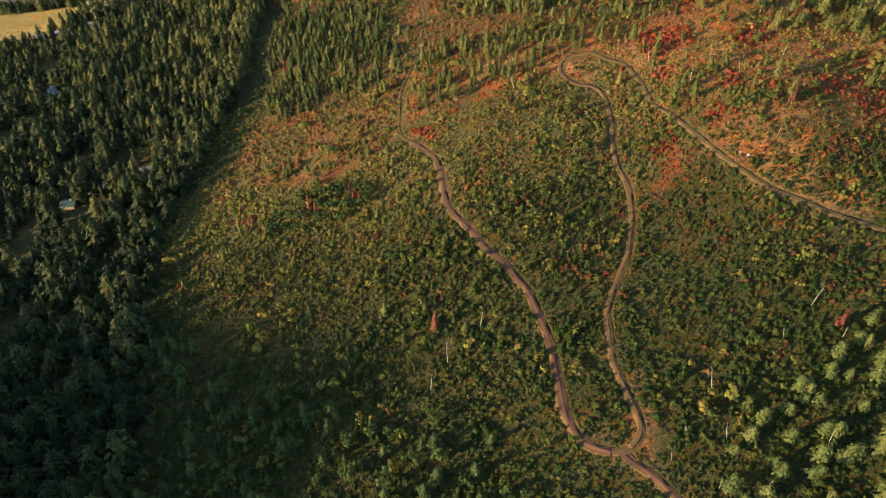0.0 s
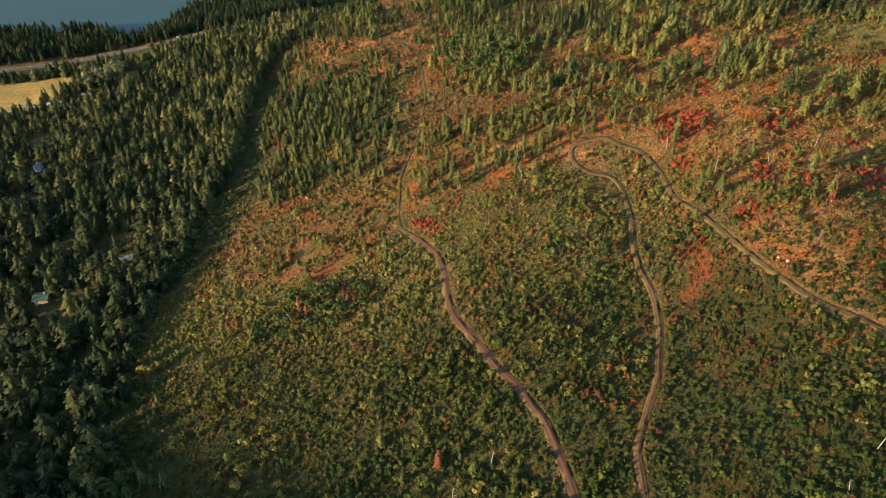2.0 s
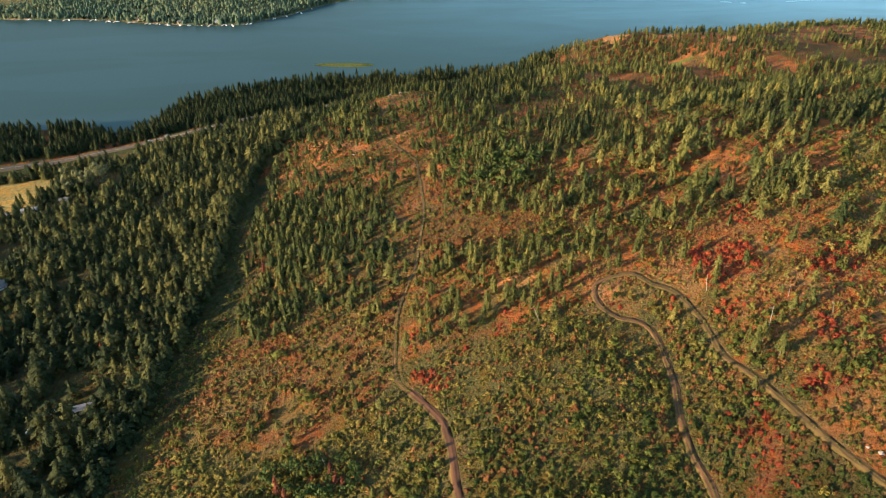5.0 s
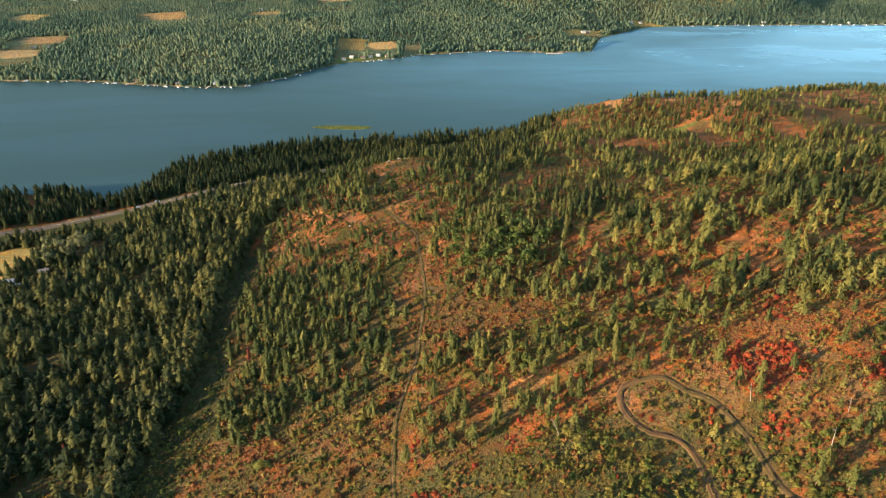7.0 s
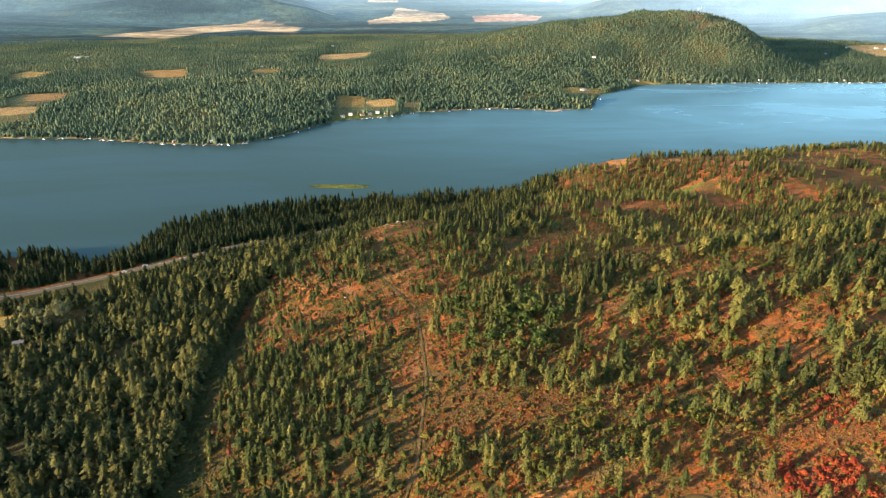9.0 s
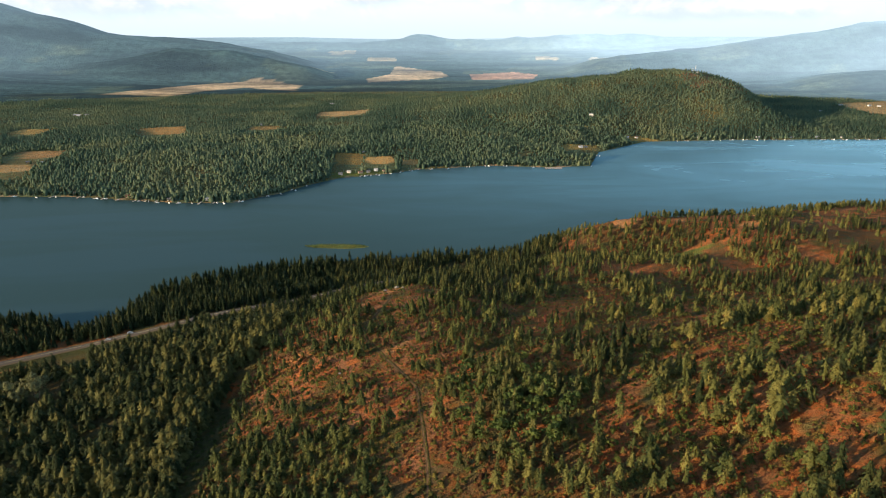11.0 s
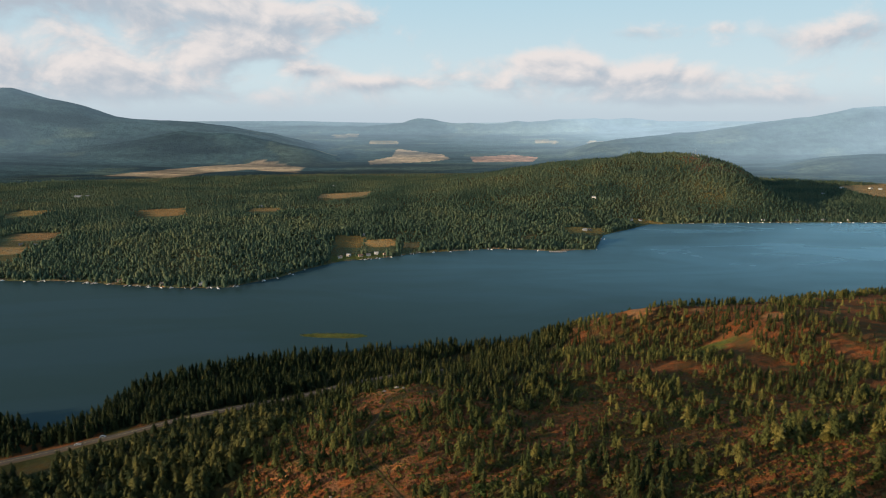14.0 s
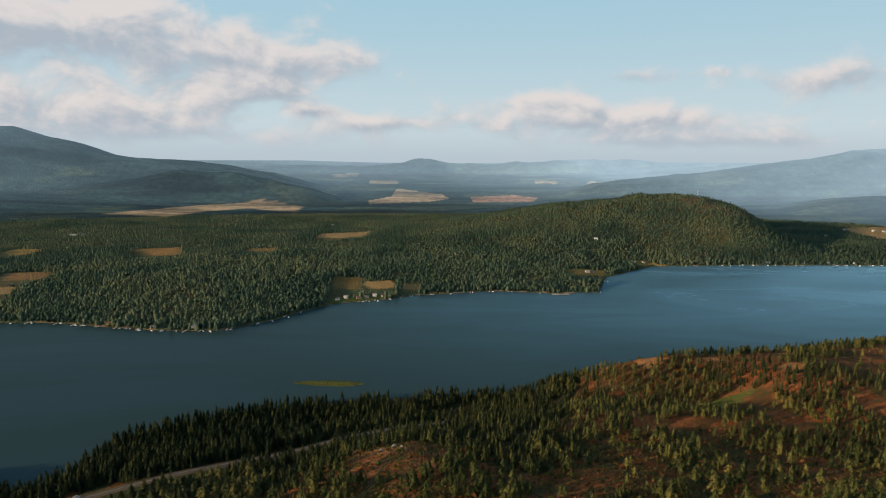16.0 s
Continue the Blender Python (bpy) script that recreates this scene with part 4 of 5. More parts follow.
plant_all("conifer_forest", FIRS, x, y, tall, M_FIR, 21, "dense dark green fir forest on the lower slope", "forest", tone=old, fat=1.4, lights=FIRS_LIGHT, light_y=150.0)

# tall trees between the highway and the lake, and down the north slope
x, y = scatter(-760, 160, 440, 960, 4.8, 12)
shore = line(NEAR_SHORE, x) - y
south = y < line(HIGHWAY, x)
near = ((y > line(HIGHWAY, x) + 7) & (x < 20) | inside(NORTH_WOOD, x, y)) & off_roads(x, y, 3, np.where(south & (x < -150), 34, 11)) & ~inside(MEADOW, x, y) & in_reach(x, y)
x, y, shore = x[near], y[near], shore[near]
thin = (fuzz(x, y, 24.0, 64, 2) > 0.27) & ((x < -110) | (rng.random(len(x)) < np.where(shore < 60, 0.85, 0.6)))
for a, b, r in OUTCROPS:
    thin &= np.hypot(x - a, y - b) > r * 0.8
x, y = x[thin], y[thin]
plant_all("lakeside_forest", FIRS, x, y, (7 + 6 * rng.random(len(x)) + 2.5 * (y > line(HIGHWAY, x))) * np.where(x > -110, 0.8, 0.88), M_FIR, 22, "tall dark conifers along the lake shore", "forest", tone=np.clip(rng.normal(0.25, 0.22, len(x)) + 0.3 * (x > -110), 0, 1), lights=FIRS_LIGHT, light_y=0.0)

# young firs above the lane
x, y = scatter(-125, -5, 275, 452, 3.5, 13)
edge = rng.normal(0, 5, (2, len(x))) + 16 * (fuzz(x, y, 18.0, 72, 2) - 0.5)
near = inside(YOUNG, x + edge[0], y + edge[1]) & ~inside(LANE, x, y) & off_roads(x, y) & (fuzz(x, y, 16.0, 65, 2) > 0.26) & (rng.random(len(x)) < np.clip((-x - 18) / 75 + 0.15, 0.2, 0.8))
x, y = x[near], y[near]
plant_all("young_conifers", FIRS, x, y, 3.4 + 5.0 * rng.random(len(x)), M_PINE, 23, "close stand of young green firs", "young forest",
          tone=np.clip(rng.normal(0.18, 0.25, len(x)), 0, 1), fat=1.4, lights=FIRS_LIGHT, light_y=0.0)

# pines over the eastern slope
x, y = scatter(30, 720, 20, 1200, 5.4, 14)
near = inside(EAST_FOREST, x, y) & off_roads(x, y) & ~inside(GREEN_MEADOW, x, y) & in_reach(x, y)
open_ = fuzz(x, y, 34.0, 66, 3)
cover = np.where(x < 150, 0.59, 0.535) - 0.02 * (y > 420) - 0.07 * (y > 560) * (x < 260)
near &= rng.random(len(x)) < np.maximum(np.clip((open_ - cover) * 14 + 0.5, 0.05, 0.92), np.where((x > 80) & (x < 270) & (y > 730), 0.6, 0.0))
for a, b, r in OUTCROPS:
    near &= (np.hypot((x - a + r * 0.5) / 1.3, y - b) > r * 0.9)
for a, b, r in RED_PATCHES:
    near &= np.hypot(x - a, y - b) > r * 0.8
x, y = x[near], y[near]
tall = 4.2 + 6.0 * rng.random(len(x)) ** 1.3 + 1.8 * (y < 480) - 0.5 * (y > 750)
dark = fuzz(x, y, 60.0, 67, 2) + 0.25 * rng.random(len(x)) > 0.70
plant_all("pine_forest", PINE_TREES, x[~dark], y[~dark], tall[~dark], M_PINE, 24, "sunlit pines on the eastern slope", "forest", tone=np.clip(rng.normal(0.5, 0.24, (~dark).sum()) + 0.4 * (fuzz(x[~dark], y[~dark], 30.0, 75, 2) - 0.5), 0, 1), fat=1.05, lights=PINES_LIGHT, light_y=330.0)
plant_all("fir_stand", FIRS, x[dark], y[dark], tall[dark], M_FIR, 25, "dark firs among the pines of the slope", "forest", fat=0.95, lights=FIRS_LIGHT, light_y=330.0, tone=np.clip(rng.normal(0.6, 0.2, dark.sum()), 0, 1))

# scattered trees of the middle slope and the knoll
x, y = scatter(-125, 200, 222, 690, 4.5, 15)
p = np.where(inside(MID_SLOPE, x, y), 0.5, 0.0) + np.where((x > -12) & (x < 45) & (y > 290) & (y < 400), 0.3, 0.0) + np.where(inside(RUST_KNOLL, x, y), np.clip(0.25 + 0.0026 * (y - 430), 0.22, 0.7), 0.0) + np.where((x > 70) & (y > 225) & (y < 300), 0.16, 0) + np.where((x > -15) & (x < 40) & (y > 250) & (y < 290), 0.45, 0) + np.where((x > -95) & (x < -22) & (y > 225) & (y < 300), 0.16, 0)
near = (rng.random(len(x)) < p) & off_roads(x, y) & ~inside(SPINNEY, x, y) & (fuzz(x, y, 22.0, 68, 2) > np.where(y > 420, 0.36, 0.42)) & ~inside(YOUNG, x, y)
for a, b, r in OUTCROPS:
    near &= np.hypot(x - a, y - b) > r * 0.7
near &= np.hypot((x + 43) / 22, (y - 603) / 34) > 1
x, y = x[near], y[near]
plant_all("scattered_pines", PINE_TREES, x, y, (3 + 1.2 * (y > 400) + 7 * rng.random(len(x)) ** 1.3) * np.where(y < 300, 0.7, 1.0), M_PINE, 26, "scattered young pines on rusty grass", "trees", fat=1.05, tone=np.clip(rng.normal(0.42, 0.22, len(x)) - 0.25 * (y > 420), 0, 1), lights=PINES_LIGHT, light_y=480.0)

# a darker spinney of firs and broad-leaved trees
x, y = scatter(-14, 66, 335, 474, 4.3, 16)
edge = 30 * (fuzz(x, y, 18.0, 69, 3) - 0.5) + rng.normal(0, 4, len(x))
near = inside(SPINNEY, x + edge, y + edge) & (rng.random(len(x)) < 0.85)
x, y = x[near], y[near]
broad = rng.random(len(x)) < 0.45
plant_all("broadleaf_spinney", BROADS, x[broad], y[broad], 5 + 5 * rng.random(broad.sum()), M_BROAD, 27, "dark green broad-leaved spinney on the slope", "trees")
plant_all("fir_spinney", FIRS, x[~broad], y[~broad], 6 + 6 * rng.random((~broad).sum()), M_FIR, 30, "dark firs of the spinney on the slope", "trees", tone=np.clip(rng.normal(0.8, 0.2, (~broad).sum()), 0, 1))

# far side of the lake
x, y = scatter(-1900, 1800, 1115, 2760, 5.3, 17)
d, shore = np.hypot(x, y - 150), y - line(FAR_SHORE, x)
ok = (shore > 1.5) & (d < 2760) & (np.abs(x) < (y - 60) * 0.72 + 40)
bare = (x > 700) & (x < 890) & (y > 1950) & (y < 2160)
keep = np.clip(1.25 - (d - 1100) / 2600, 0.5, 1) * np.where((fuzz(x, y, 60.0, 71, 3) > 0.36) | (x > -150) & (y > 1750), 1.0, 0.4) * np.where(bare, 0.55, 1.0)
ok &= (rng.random(len(x)) < keep) | (shore < 70)
low = np.ones(len(x))
for poly, _ in FIELDS[:14]:
    ok &= ~inside(poly, x + 16 * (fuzz(x, y, 25.0, 76, 2) - 0.5), y + 16 * (fuzz(x, y, 25.0, 77, 2) - 0.5)) | (rng.random(len(x)) < 0.035)
    for k in (12, 26, 40, 56) if poly[0][1] < 2200 else (15, 35, 60, 90, 120, 150, 180):
        low = np.where(inside(poly, x, y + k), 0.28, low)
x, y, d, low, shore = x[ok], y[ok], d[ok], low[ok], shore[ok]
tall = 1.05 * (4.5 + 6 * rng.random(len(x)) ** 2 + 5 * (fuzz(x, y, 70.0, 74, 2) - 0.5)) * np.where(shore < 40, 1.15, 1.0) * low
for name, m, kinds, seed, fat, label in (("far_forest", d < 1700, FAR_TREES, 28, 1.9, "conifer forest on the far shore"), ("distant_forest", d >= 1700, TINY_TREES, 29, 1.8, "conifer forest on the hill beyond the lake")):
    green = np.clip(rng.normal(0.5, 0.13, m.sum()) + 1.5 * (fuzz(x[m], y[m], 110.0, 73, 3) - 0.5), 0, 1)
    plant_all(name, kinds, x[m], y[m], tall[m], M_HAZED_FIR, seed, label, "forest", fat=fat, sink=1.0, tone=green, smooth=True)

# brush of the clearing
x, y = scatter(-125, 175, 45, 315, 1.24, 18)
ok = off_roads(x, y, 2.0) & (from_line(TRACK_EAST, x, y) > 1.7) & (np.hypot(x - 52.5, y - 89) > 4.0) & (np.hypot(x - 51, (y - 260) * 0.7) > 4.4) & ~inside(WEST_FOREST, x - 4, y) & ~inside(YOUNG, x, y)
ok &= ~((y > 262) & (x < 70) & (rng.random(len(x)) < 0.3)) & in_reach(x, y, 110.0, 95.0)
x, y = x[ok], y[ok]
thin = ~inside([(-97, 240), (-97, 300), (-20, 300), (-20, 240), (-50, 218), (-85, 225)], x, y) | (rng.random(len(x)) < 0.3)
x, y = x[thin], y[thin]
patch, hue = fuzz(x, y, 16.0, 81, 3), np.clip(0.8 * rng.random(len(x)) + 0.6 * (fuzz(x, y, 7.0, 82, 2) - 0.5) + 0.1, 0, 1)
red = np.zeros(len(x), bool)
for a, b, r in RED_PATCHES:
    red |= (np.hypot(x - a, y - b) < r * (0.3 + 1.5 * rng.random(len(x)))) & (rng.random(len(x)) < 0.72)
red |= rng.random(len(x)) < 0.0015
dry = (y > 235 + 20 * (patch - 0.5)) | (x > 92) & (y > 180) & (patch > 0.4) | inside([(-97, 250), (-97, 305), (-60, 302), (-20, 300), (-20, 240), (-50, 218), (-85, 232)], x, y)
rust = ~red & (hue < np.where(dry, 0.30 + 0.08 * (x > 50), np.clip(0.03 + 0.002 * (y - 130) + 0.0016 * np.clip(x, 0, 80), 0.02, 0.26)) + 0.25 * (patch - 0.5))
# yellow share raised in the west for its warmer light
yellow = ~red & ~rust & (hue < np.where(dry, 0.86, np.clip(0.3 + 0.0042 * (y - 130), 0.2, 0.68)) + 0.5 * (patch - 0.5) + 0.2 * ((x > -90) & (x < -20) & (y > 150)))
green = ~red & ~rust & ~yellow
size = 1.3 * np.minimum(rng.lognormal(0, 0.45, len(x)), 2.2) * (0.6 + 0.9 * fuzz(x, y, 9.0, 83, 2)) * np.where(red, 0.95, np.where(dry, 0.72, 1.0))
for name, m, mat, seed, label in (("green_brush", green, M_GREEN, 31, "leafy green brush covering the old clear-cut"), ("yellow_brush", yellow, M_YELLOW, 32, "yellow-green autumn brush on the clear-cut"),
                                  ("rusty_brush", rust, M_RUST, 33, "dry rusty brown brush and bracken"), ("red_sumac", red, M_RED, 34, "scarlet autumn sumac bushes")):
    # tone carries painted light: dim at the clearing's foot, brighter on upper slopes
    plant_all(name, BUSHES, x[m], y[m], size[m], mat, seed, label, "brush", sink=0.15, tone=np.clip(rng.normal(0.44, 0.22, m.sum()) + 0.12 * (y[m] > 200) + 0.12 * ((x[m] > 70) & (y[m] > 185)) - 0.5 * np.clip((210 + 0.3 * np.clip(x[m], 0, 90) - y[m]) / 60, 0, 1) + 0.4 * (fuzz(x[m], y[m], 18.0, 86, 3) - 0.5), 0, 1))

# the brush runs on behind the start of the flight
x, y = scatter(-80, 175, -70, 47, 2.3, 49)
plant_all("southern_brush", BUSHES, x, y, 1.7 * rng.lognormal(0, 0.4, len(x)), M_GREEN, 40, "leafy green brush running on down the slope", "brush", sink=0.15, tone=np.clip(rng.normal(0.25, 0.2, len(x)), 0, 1))

# taller shrubs standing in groups over the brush
x, y = scatter(-112, 190, 30, 440, 4.2, 46)
ok = off_roads(x, y, 2.6) & ~inside(WEST_FOREST, x - 4, y) & ~inside(YOUNG, x, y) & in_reach(x, y, 100.0, 90.0) & (np.hypot(x - 50, y - 264) > 7) & (np.hypot(x - 52, y - 89) > 6)
clump = fuzz(x, y, 20.0, 93, 3) + 0.12 * (np.hypot((x + 50) / 48, (y - 195) / 26) < 1) + 0.08 * (np.hypot((x + 20) / 60, (y - 125) / 60) < 1)
dry = (y > 222 + 0.35 * np.abs(x + 20)) & (x < 20) | (y > 262) & (np.hypot((x - 45) / 55, (y - 330) / 55) > 1)
ok &= rng.random(len(x)) < np.clip((clump - np.where(dry, 0.62, 0.5)) * 8 + 0.3, 0.03, 0.8)
x, y = x[ok], y[ok]
gold = rng.random(len(x)) < np.where((x < -20) & (y > 150), 0.5, 0.25)
for name, m, mat, seed, label in (("green_shrubs", ~gold, M_GREEN, 47, "tall leafy green shrubs in the old clear-cut"), ("golden_shrubs", gold, M_YELLOW, 48, "tall yellow-green shrubs catching the low sun")):
    plant_all(name, THICKETS, x[m], y[m], 2.3 * rng.lognormal(0, 0.3, m.sum()), mat, seed, label, "shrubs", sink=0.15, tone=np.clip(rng.normal(0.5, 0.25, m.sum()), 0, 1))

# grass along the tracks and between their ruts
gx, gy = [], []
for path, middle in ((TRACK_WEST, 0.0), (TRACK_LOOP, 0.35), (TRACK_EAST, 0.5), (TRACK_UPPER, 0.55), (TRACK_SOUTH, 0.0)):
    p = smooth_line(path, 0.22)
    t = np.gradient(p, axis=0)
    t /= np.linalg.norm(t, axis=1)[:, None]
    off = np.where(rng.random(len(p)) < middle, rng.normal(0, 0.12, len(p)), np.where(rng.random(len(p)) < 0.5, -1, 1) * (1.5 + np.abs(rng.normal(0, 0.45, len(p)))))
    gx.append(p[:, 0] + t[:, 1] * off), gy.append(p[:, 1] - t[:, 0] * off)
gx, gy = np.concatenate(gx), np.concatenate(gy)
ok = (gy < 560) & in_reach(gx, gy) & (fuzz(gx, gy, 6.0, 94, 2) > 0.3)
gx, gy = gx[ok], gy[ok]
lush = rng.random(len(gx)) < 0.4
for name, m, mat, seed in (("verge_grass", lush, M_GREEN, 61), ("dry_verge_grass", ~lush, M_YELLOW, 62)):
    plant_all(name, TUFTS, gx[m], gy[m], 0.6 * rng.lognormal(0, 0.35, m.sum()), mat, seed, "grass tufts along the dirt track", "grass", tone=np.clip(rng.normal(0.35, 0.2, m.sum()), 0, 1))

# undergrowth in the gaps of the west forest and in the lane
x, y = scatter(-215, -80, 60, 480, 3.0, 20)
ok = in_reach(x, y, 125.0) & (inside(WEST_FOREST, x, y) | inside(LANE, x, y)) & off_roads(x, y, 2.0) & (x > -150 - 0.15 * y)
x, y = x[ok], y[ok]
# tones kept low: the forest's shade is put into the leaves
plant_all("undergrowth", TUFTS, x, y, 1.5 * rng.lognormal(0, 0.35, len(x)), M_GREEN, 39, "low green undergrowth at the forest edge, darkened for shade", "brush", tone=np.clip(rng.normal(0.08, 0.15, len(x)), 0, 1))

# brush and tussocks under the trees higher up
x, y = scatter(-125, 260, 232, 640, 1.75, 19)
ok = in_reach(x, y) & off_roads(x, y, 1.3) & ~inside(LANE, x, y) & ~inside(WEST_FOREST, x - 4, y) & ~inside(SPINNEY, x, y) & (fuzz(x, y, 14.0, 84, 3) > np.where((y > 400) | (x > -15) & (x < 60), 0.24, 0.36)) & ((y > 290) | inside([(-105, 240), (-105, 300), (-20, 300), (-20, 240), (-50, 215), (-85, 225)], x, y))
ok &= rng.random(len(x)) < np.where((y > 480) & ~((x < 30) & (y < 575)), 0.5, 0.95)
x, y = x[ok], y[ok]
hue = rng.random(len(x)) + 0.8 * (fuzz(x, y, 14.0, 85, 2) - 0.5) + 0.12 * (y > 400)
for name, m, mat, seed in (("tussocks", hue < 0.40, M_RUST, 35), ("yellow_tussocks", (hue >= 0.40) & (hue < 0.76), M_YELLOW, 36), ("low_brush", hue >= 0.76, M_GREEN, 37)):
    plant_all(name, TUFTS, x[m], y[m], 1.2 * rng.lognormal(0, 0.45, m.sum()), mat, seed, "autumn tussocks and low brush on the upper slope", "brush")


# ---- single trees of the clearing ----
def tree_thing(name, made, mat, label, category, stem_mat=M_BARK, tone=0.5):
    (sv, sf), (cv, cf) = made
    root = tagged(new(name), label, category)
    part("trunk", raw_mesh("trunk", sv, sf, stem_mat), root)
    part("crown", raw_mesh("crown", cv, cf, mat, np.full(len(cv), tone)), root)
    return root


def stand(kinds, x, y, tall, seed, group, lean=2.0, fat=1.0):
    """Copies of a few trees, one at each place; the patterns themselves stand at the first places."""
    r = np.random.default_rng(seed)
    z = height(x, y)
    fresh = set()
    for k in range(len(x)):
        ob = kinds[int(r.integers(0, len(kinds)))] if k >= len(kinds) else kinds[k]
        m = pose(x[k], y[k], z[k], r.normal(0, lean), r.normal(0, lean), r.uniform(0, 360)) @ Matrix.Diagonal((tall[k] * fat, tall[k] * fat, tall[k], 1))
        if ob.name not in fresh:
            fresh.add(ob.name)
            ob.matrix_basis = m
            ob["group"] = group
        else:
            saved = ob.scale.copy()
            ob.scale = (1, 1, 1)
            copy_thing(ob, m)
            ob.scale = saved


rng = np.random.default_rng(17)
# pale trees at the foot of the clearing
x, y = scatter(52, 200, 10, 134, 5.2, 41)
ok = inside(PALE_STAND, x, y) & off_roads(x, y, 3) & (y > 50) & (x < 62 + 0.7 * y) & (rng.random(len(x)) < 0.72)
x, y = x[ok][-120:], y[ok][-120:]
kinds = [tree_thing("larch_tree", (STEMS[0], feathered(rng, 2, 5, 150, rng.uniform(0.2, 0.4), 0.2, 0.45, 0.45, 0.05)), M_PALE, "pale yellow-green young larch at the foot of the clearing", "tree", tone=0.5) for _ in range(6)]
stand(kinds, x, y, 4.0 + 4.5 * rng.random(len(x)), 51, "pale trees by the hairpin", 4.0)

# pines between the track and the eastern forest
x, y = scatter(-16, 185, 205, 305, 7.0, 42)
ok = off_roads(x, y, 3) & ((x > 66) | (y > 254)) & (fuzz(x, y, 16.0, 91, 2) > np.where((x < 66) | (y > 255) | (x > 130), 0.43, 0.55)) & ~inside(EAST_FOREST, x, y) & ~((y < 268) & (x > 42) & (x < 80))
for a, b, r in RED_PATCHES:
    ok &= np.hypot(x - a, y - b) > r * 0.5
x, y = x[ok], y[ok]
pick = np.sort(rng.permutation(len(x))[:190])
x, y = x[pick], y[pick]
kinds = [tree_thing("pine_tree", (STEMS[1], feathered(rng, 2, 5, 130, rng.uniform(0.15, 0.36), 0.19, 0.45, 0.5, 0.05)), M_LONE, "sunlit green pine on the grassy slope", "tree") for _ in range(6)]
stand(kinds, x, y, 4.5 + 6 * rng.random(len(x)), 52, "pines above the turning place", fat=0.78)

# old clump and shady corner
x, y = scatter(-74, -26, 190, 216, 4.6, 43)
ok = inside(OLD_CLUMP, x, y)
x, y = x[ok], y[ok]
x2, y2 = scatter(-112, 24, 52, 150, 5.6, 44)
ok = inside(SHADY_CORNER, x2, y2) & off_roads(x2, y2, 4) & in_reach(x2, y2, 60.0) & (rng.random(len(x2)) < np.clip(1.3 - (y2 - 60 + 0.35 * (x2 + 90)) / 110, 0.15, 0.95))
x2, y2 = x2[ok], y2[ok]
leaf = rng.random(len(x2)) < 0.3
kinds = [tree_thing("broadleaf_tree", leafy(rng, 60, size=0.1), M_BROAD, "dark green broad-leaved tree in the brush", "tree", tone=0.2) for _ in range(5)]
stand(kinds, np.concatenate([x, x2[leaf]]), np.concatenate([y, y2[leaf]]), np.concatenate([3 + 3 * rng.random(len(x)), 3.5 + 3 * rng.random(leaf.sum())]), 53, "trees in the brush", fat=1.1)
x2, y2 = x2[~leaf], y2[~leaf]
kinds = [tree_thing("dark_fir", (STEMS[0], feathered(rng, 2, 5, 100, 0.06, 0.23, 0.33, 0.7, 0.055)), M_DARKFIR, "dark green fir in the shady foot of the clearing", "tree", tone=0.5) for _ in range(5)]
stand(kinds, x2, y2, 4.0 + 4.0 * rng.random(len(x2)), 59, "firs at the shady foot of the clearing")
x, y = scatter(-95, 20, 98, 245, 13.0, 45)
ok = off_roads(x, y, 3) & (fuzz(x, y, 20.0, 92, 2) > 0.5) & (x < 10)
x, y = x[ok], y[ok]
kinds = [tree_thing("young_fir", (STEMS[2], feathered(rng, 2, 5, 100, 0.05, 0.24, 0.33, 0.7, 0.055)), M_LONE, "young green fir standing in the brush", "tree", tone=0.45) for _ in range(4)]
stand(kinds, x, y, 2.5 + 3 * rng.random(len(x)), 54, "young firs in the brush")

# dead red firs
x = np.array([-3.0, -54, -51, -36, -38, -91, 57, -159, 106, 120, 119, -33])
y = np.array([134.0, 206, 203, 205, 209, 347, 512, 308, 115, 201, 199, 203])
kinds = [tree_thing("dead_fir", (STEMS[1], feathered(rng, 2, 4, 60, 0.12, 0.13, 0.45, 0.7, 0.045)), M_DEAD, "dead fir with rust-red needles", "tree", M_SNAG) for _ in range(3)]
stand(kinds, x, y, 5.5 + 4 * rng.random(len(x)), 55, "dead red firs")


# tall rounded trees at the edge of the meadow
x = np.array([-288.0, -281, -276, -268, -262, -284, -272, -296, -258])
y = np.array([530.0, 522, 534, 528, 540, 543, 547, 548, 530])
kinds = [tree_thing("poplar", leafy(rng, 170, wide=0.26, low=0.12, size=0.065), M_POPLAR, "tall grey-green poplar beside the mown meadow", "tree", tone=0.5) for _ in range(3)]
stand(kinds, x, y, 16 + 6 * rng.random(len(x)), 57, "poplars by the meadow", 2.0, 0.9)
x, y = np.array([-320.0, -306, -303, -312]), np.array([523.0, 514, 520, 507])
kinds = [tree_thing("fir_tree", (STEMS[2], feathered(rng, 3, 5, 100, 0.06, 0.22, 0.28, 0.75, 0.055)), M_LONE, "dark fir standing alone at the meadow", "tree", tone=0.15) for _ in range(2)]
stand(kinds, x, y, 9 + 7 * rng.random(len(x)), 58, "firs at the meadow")


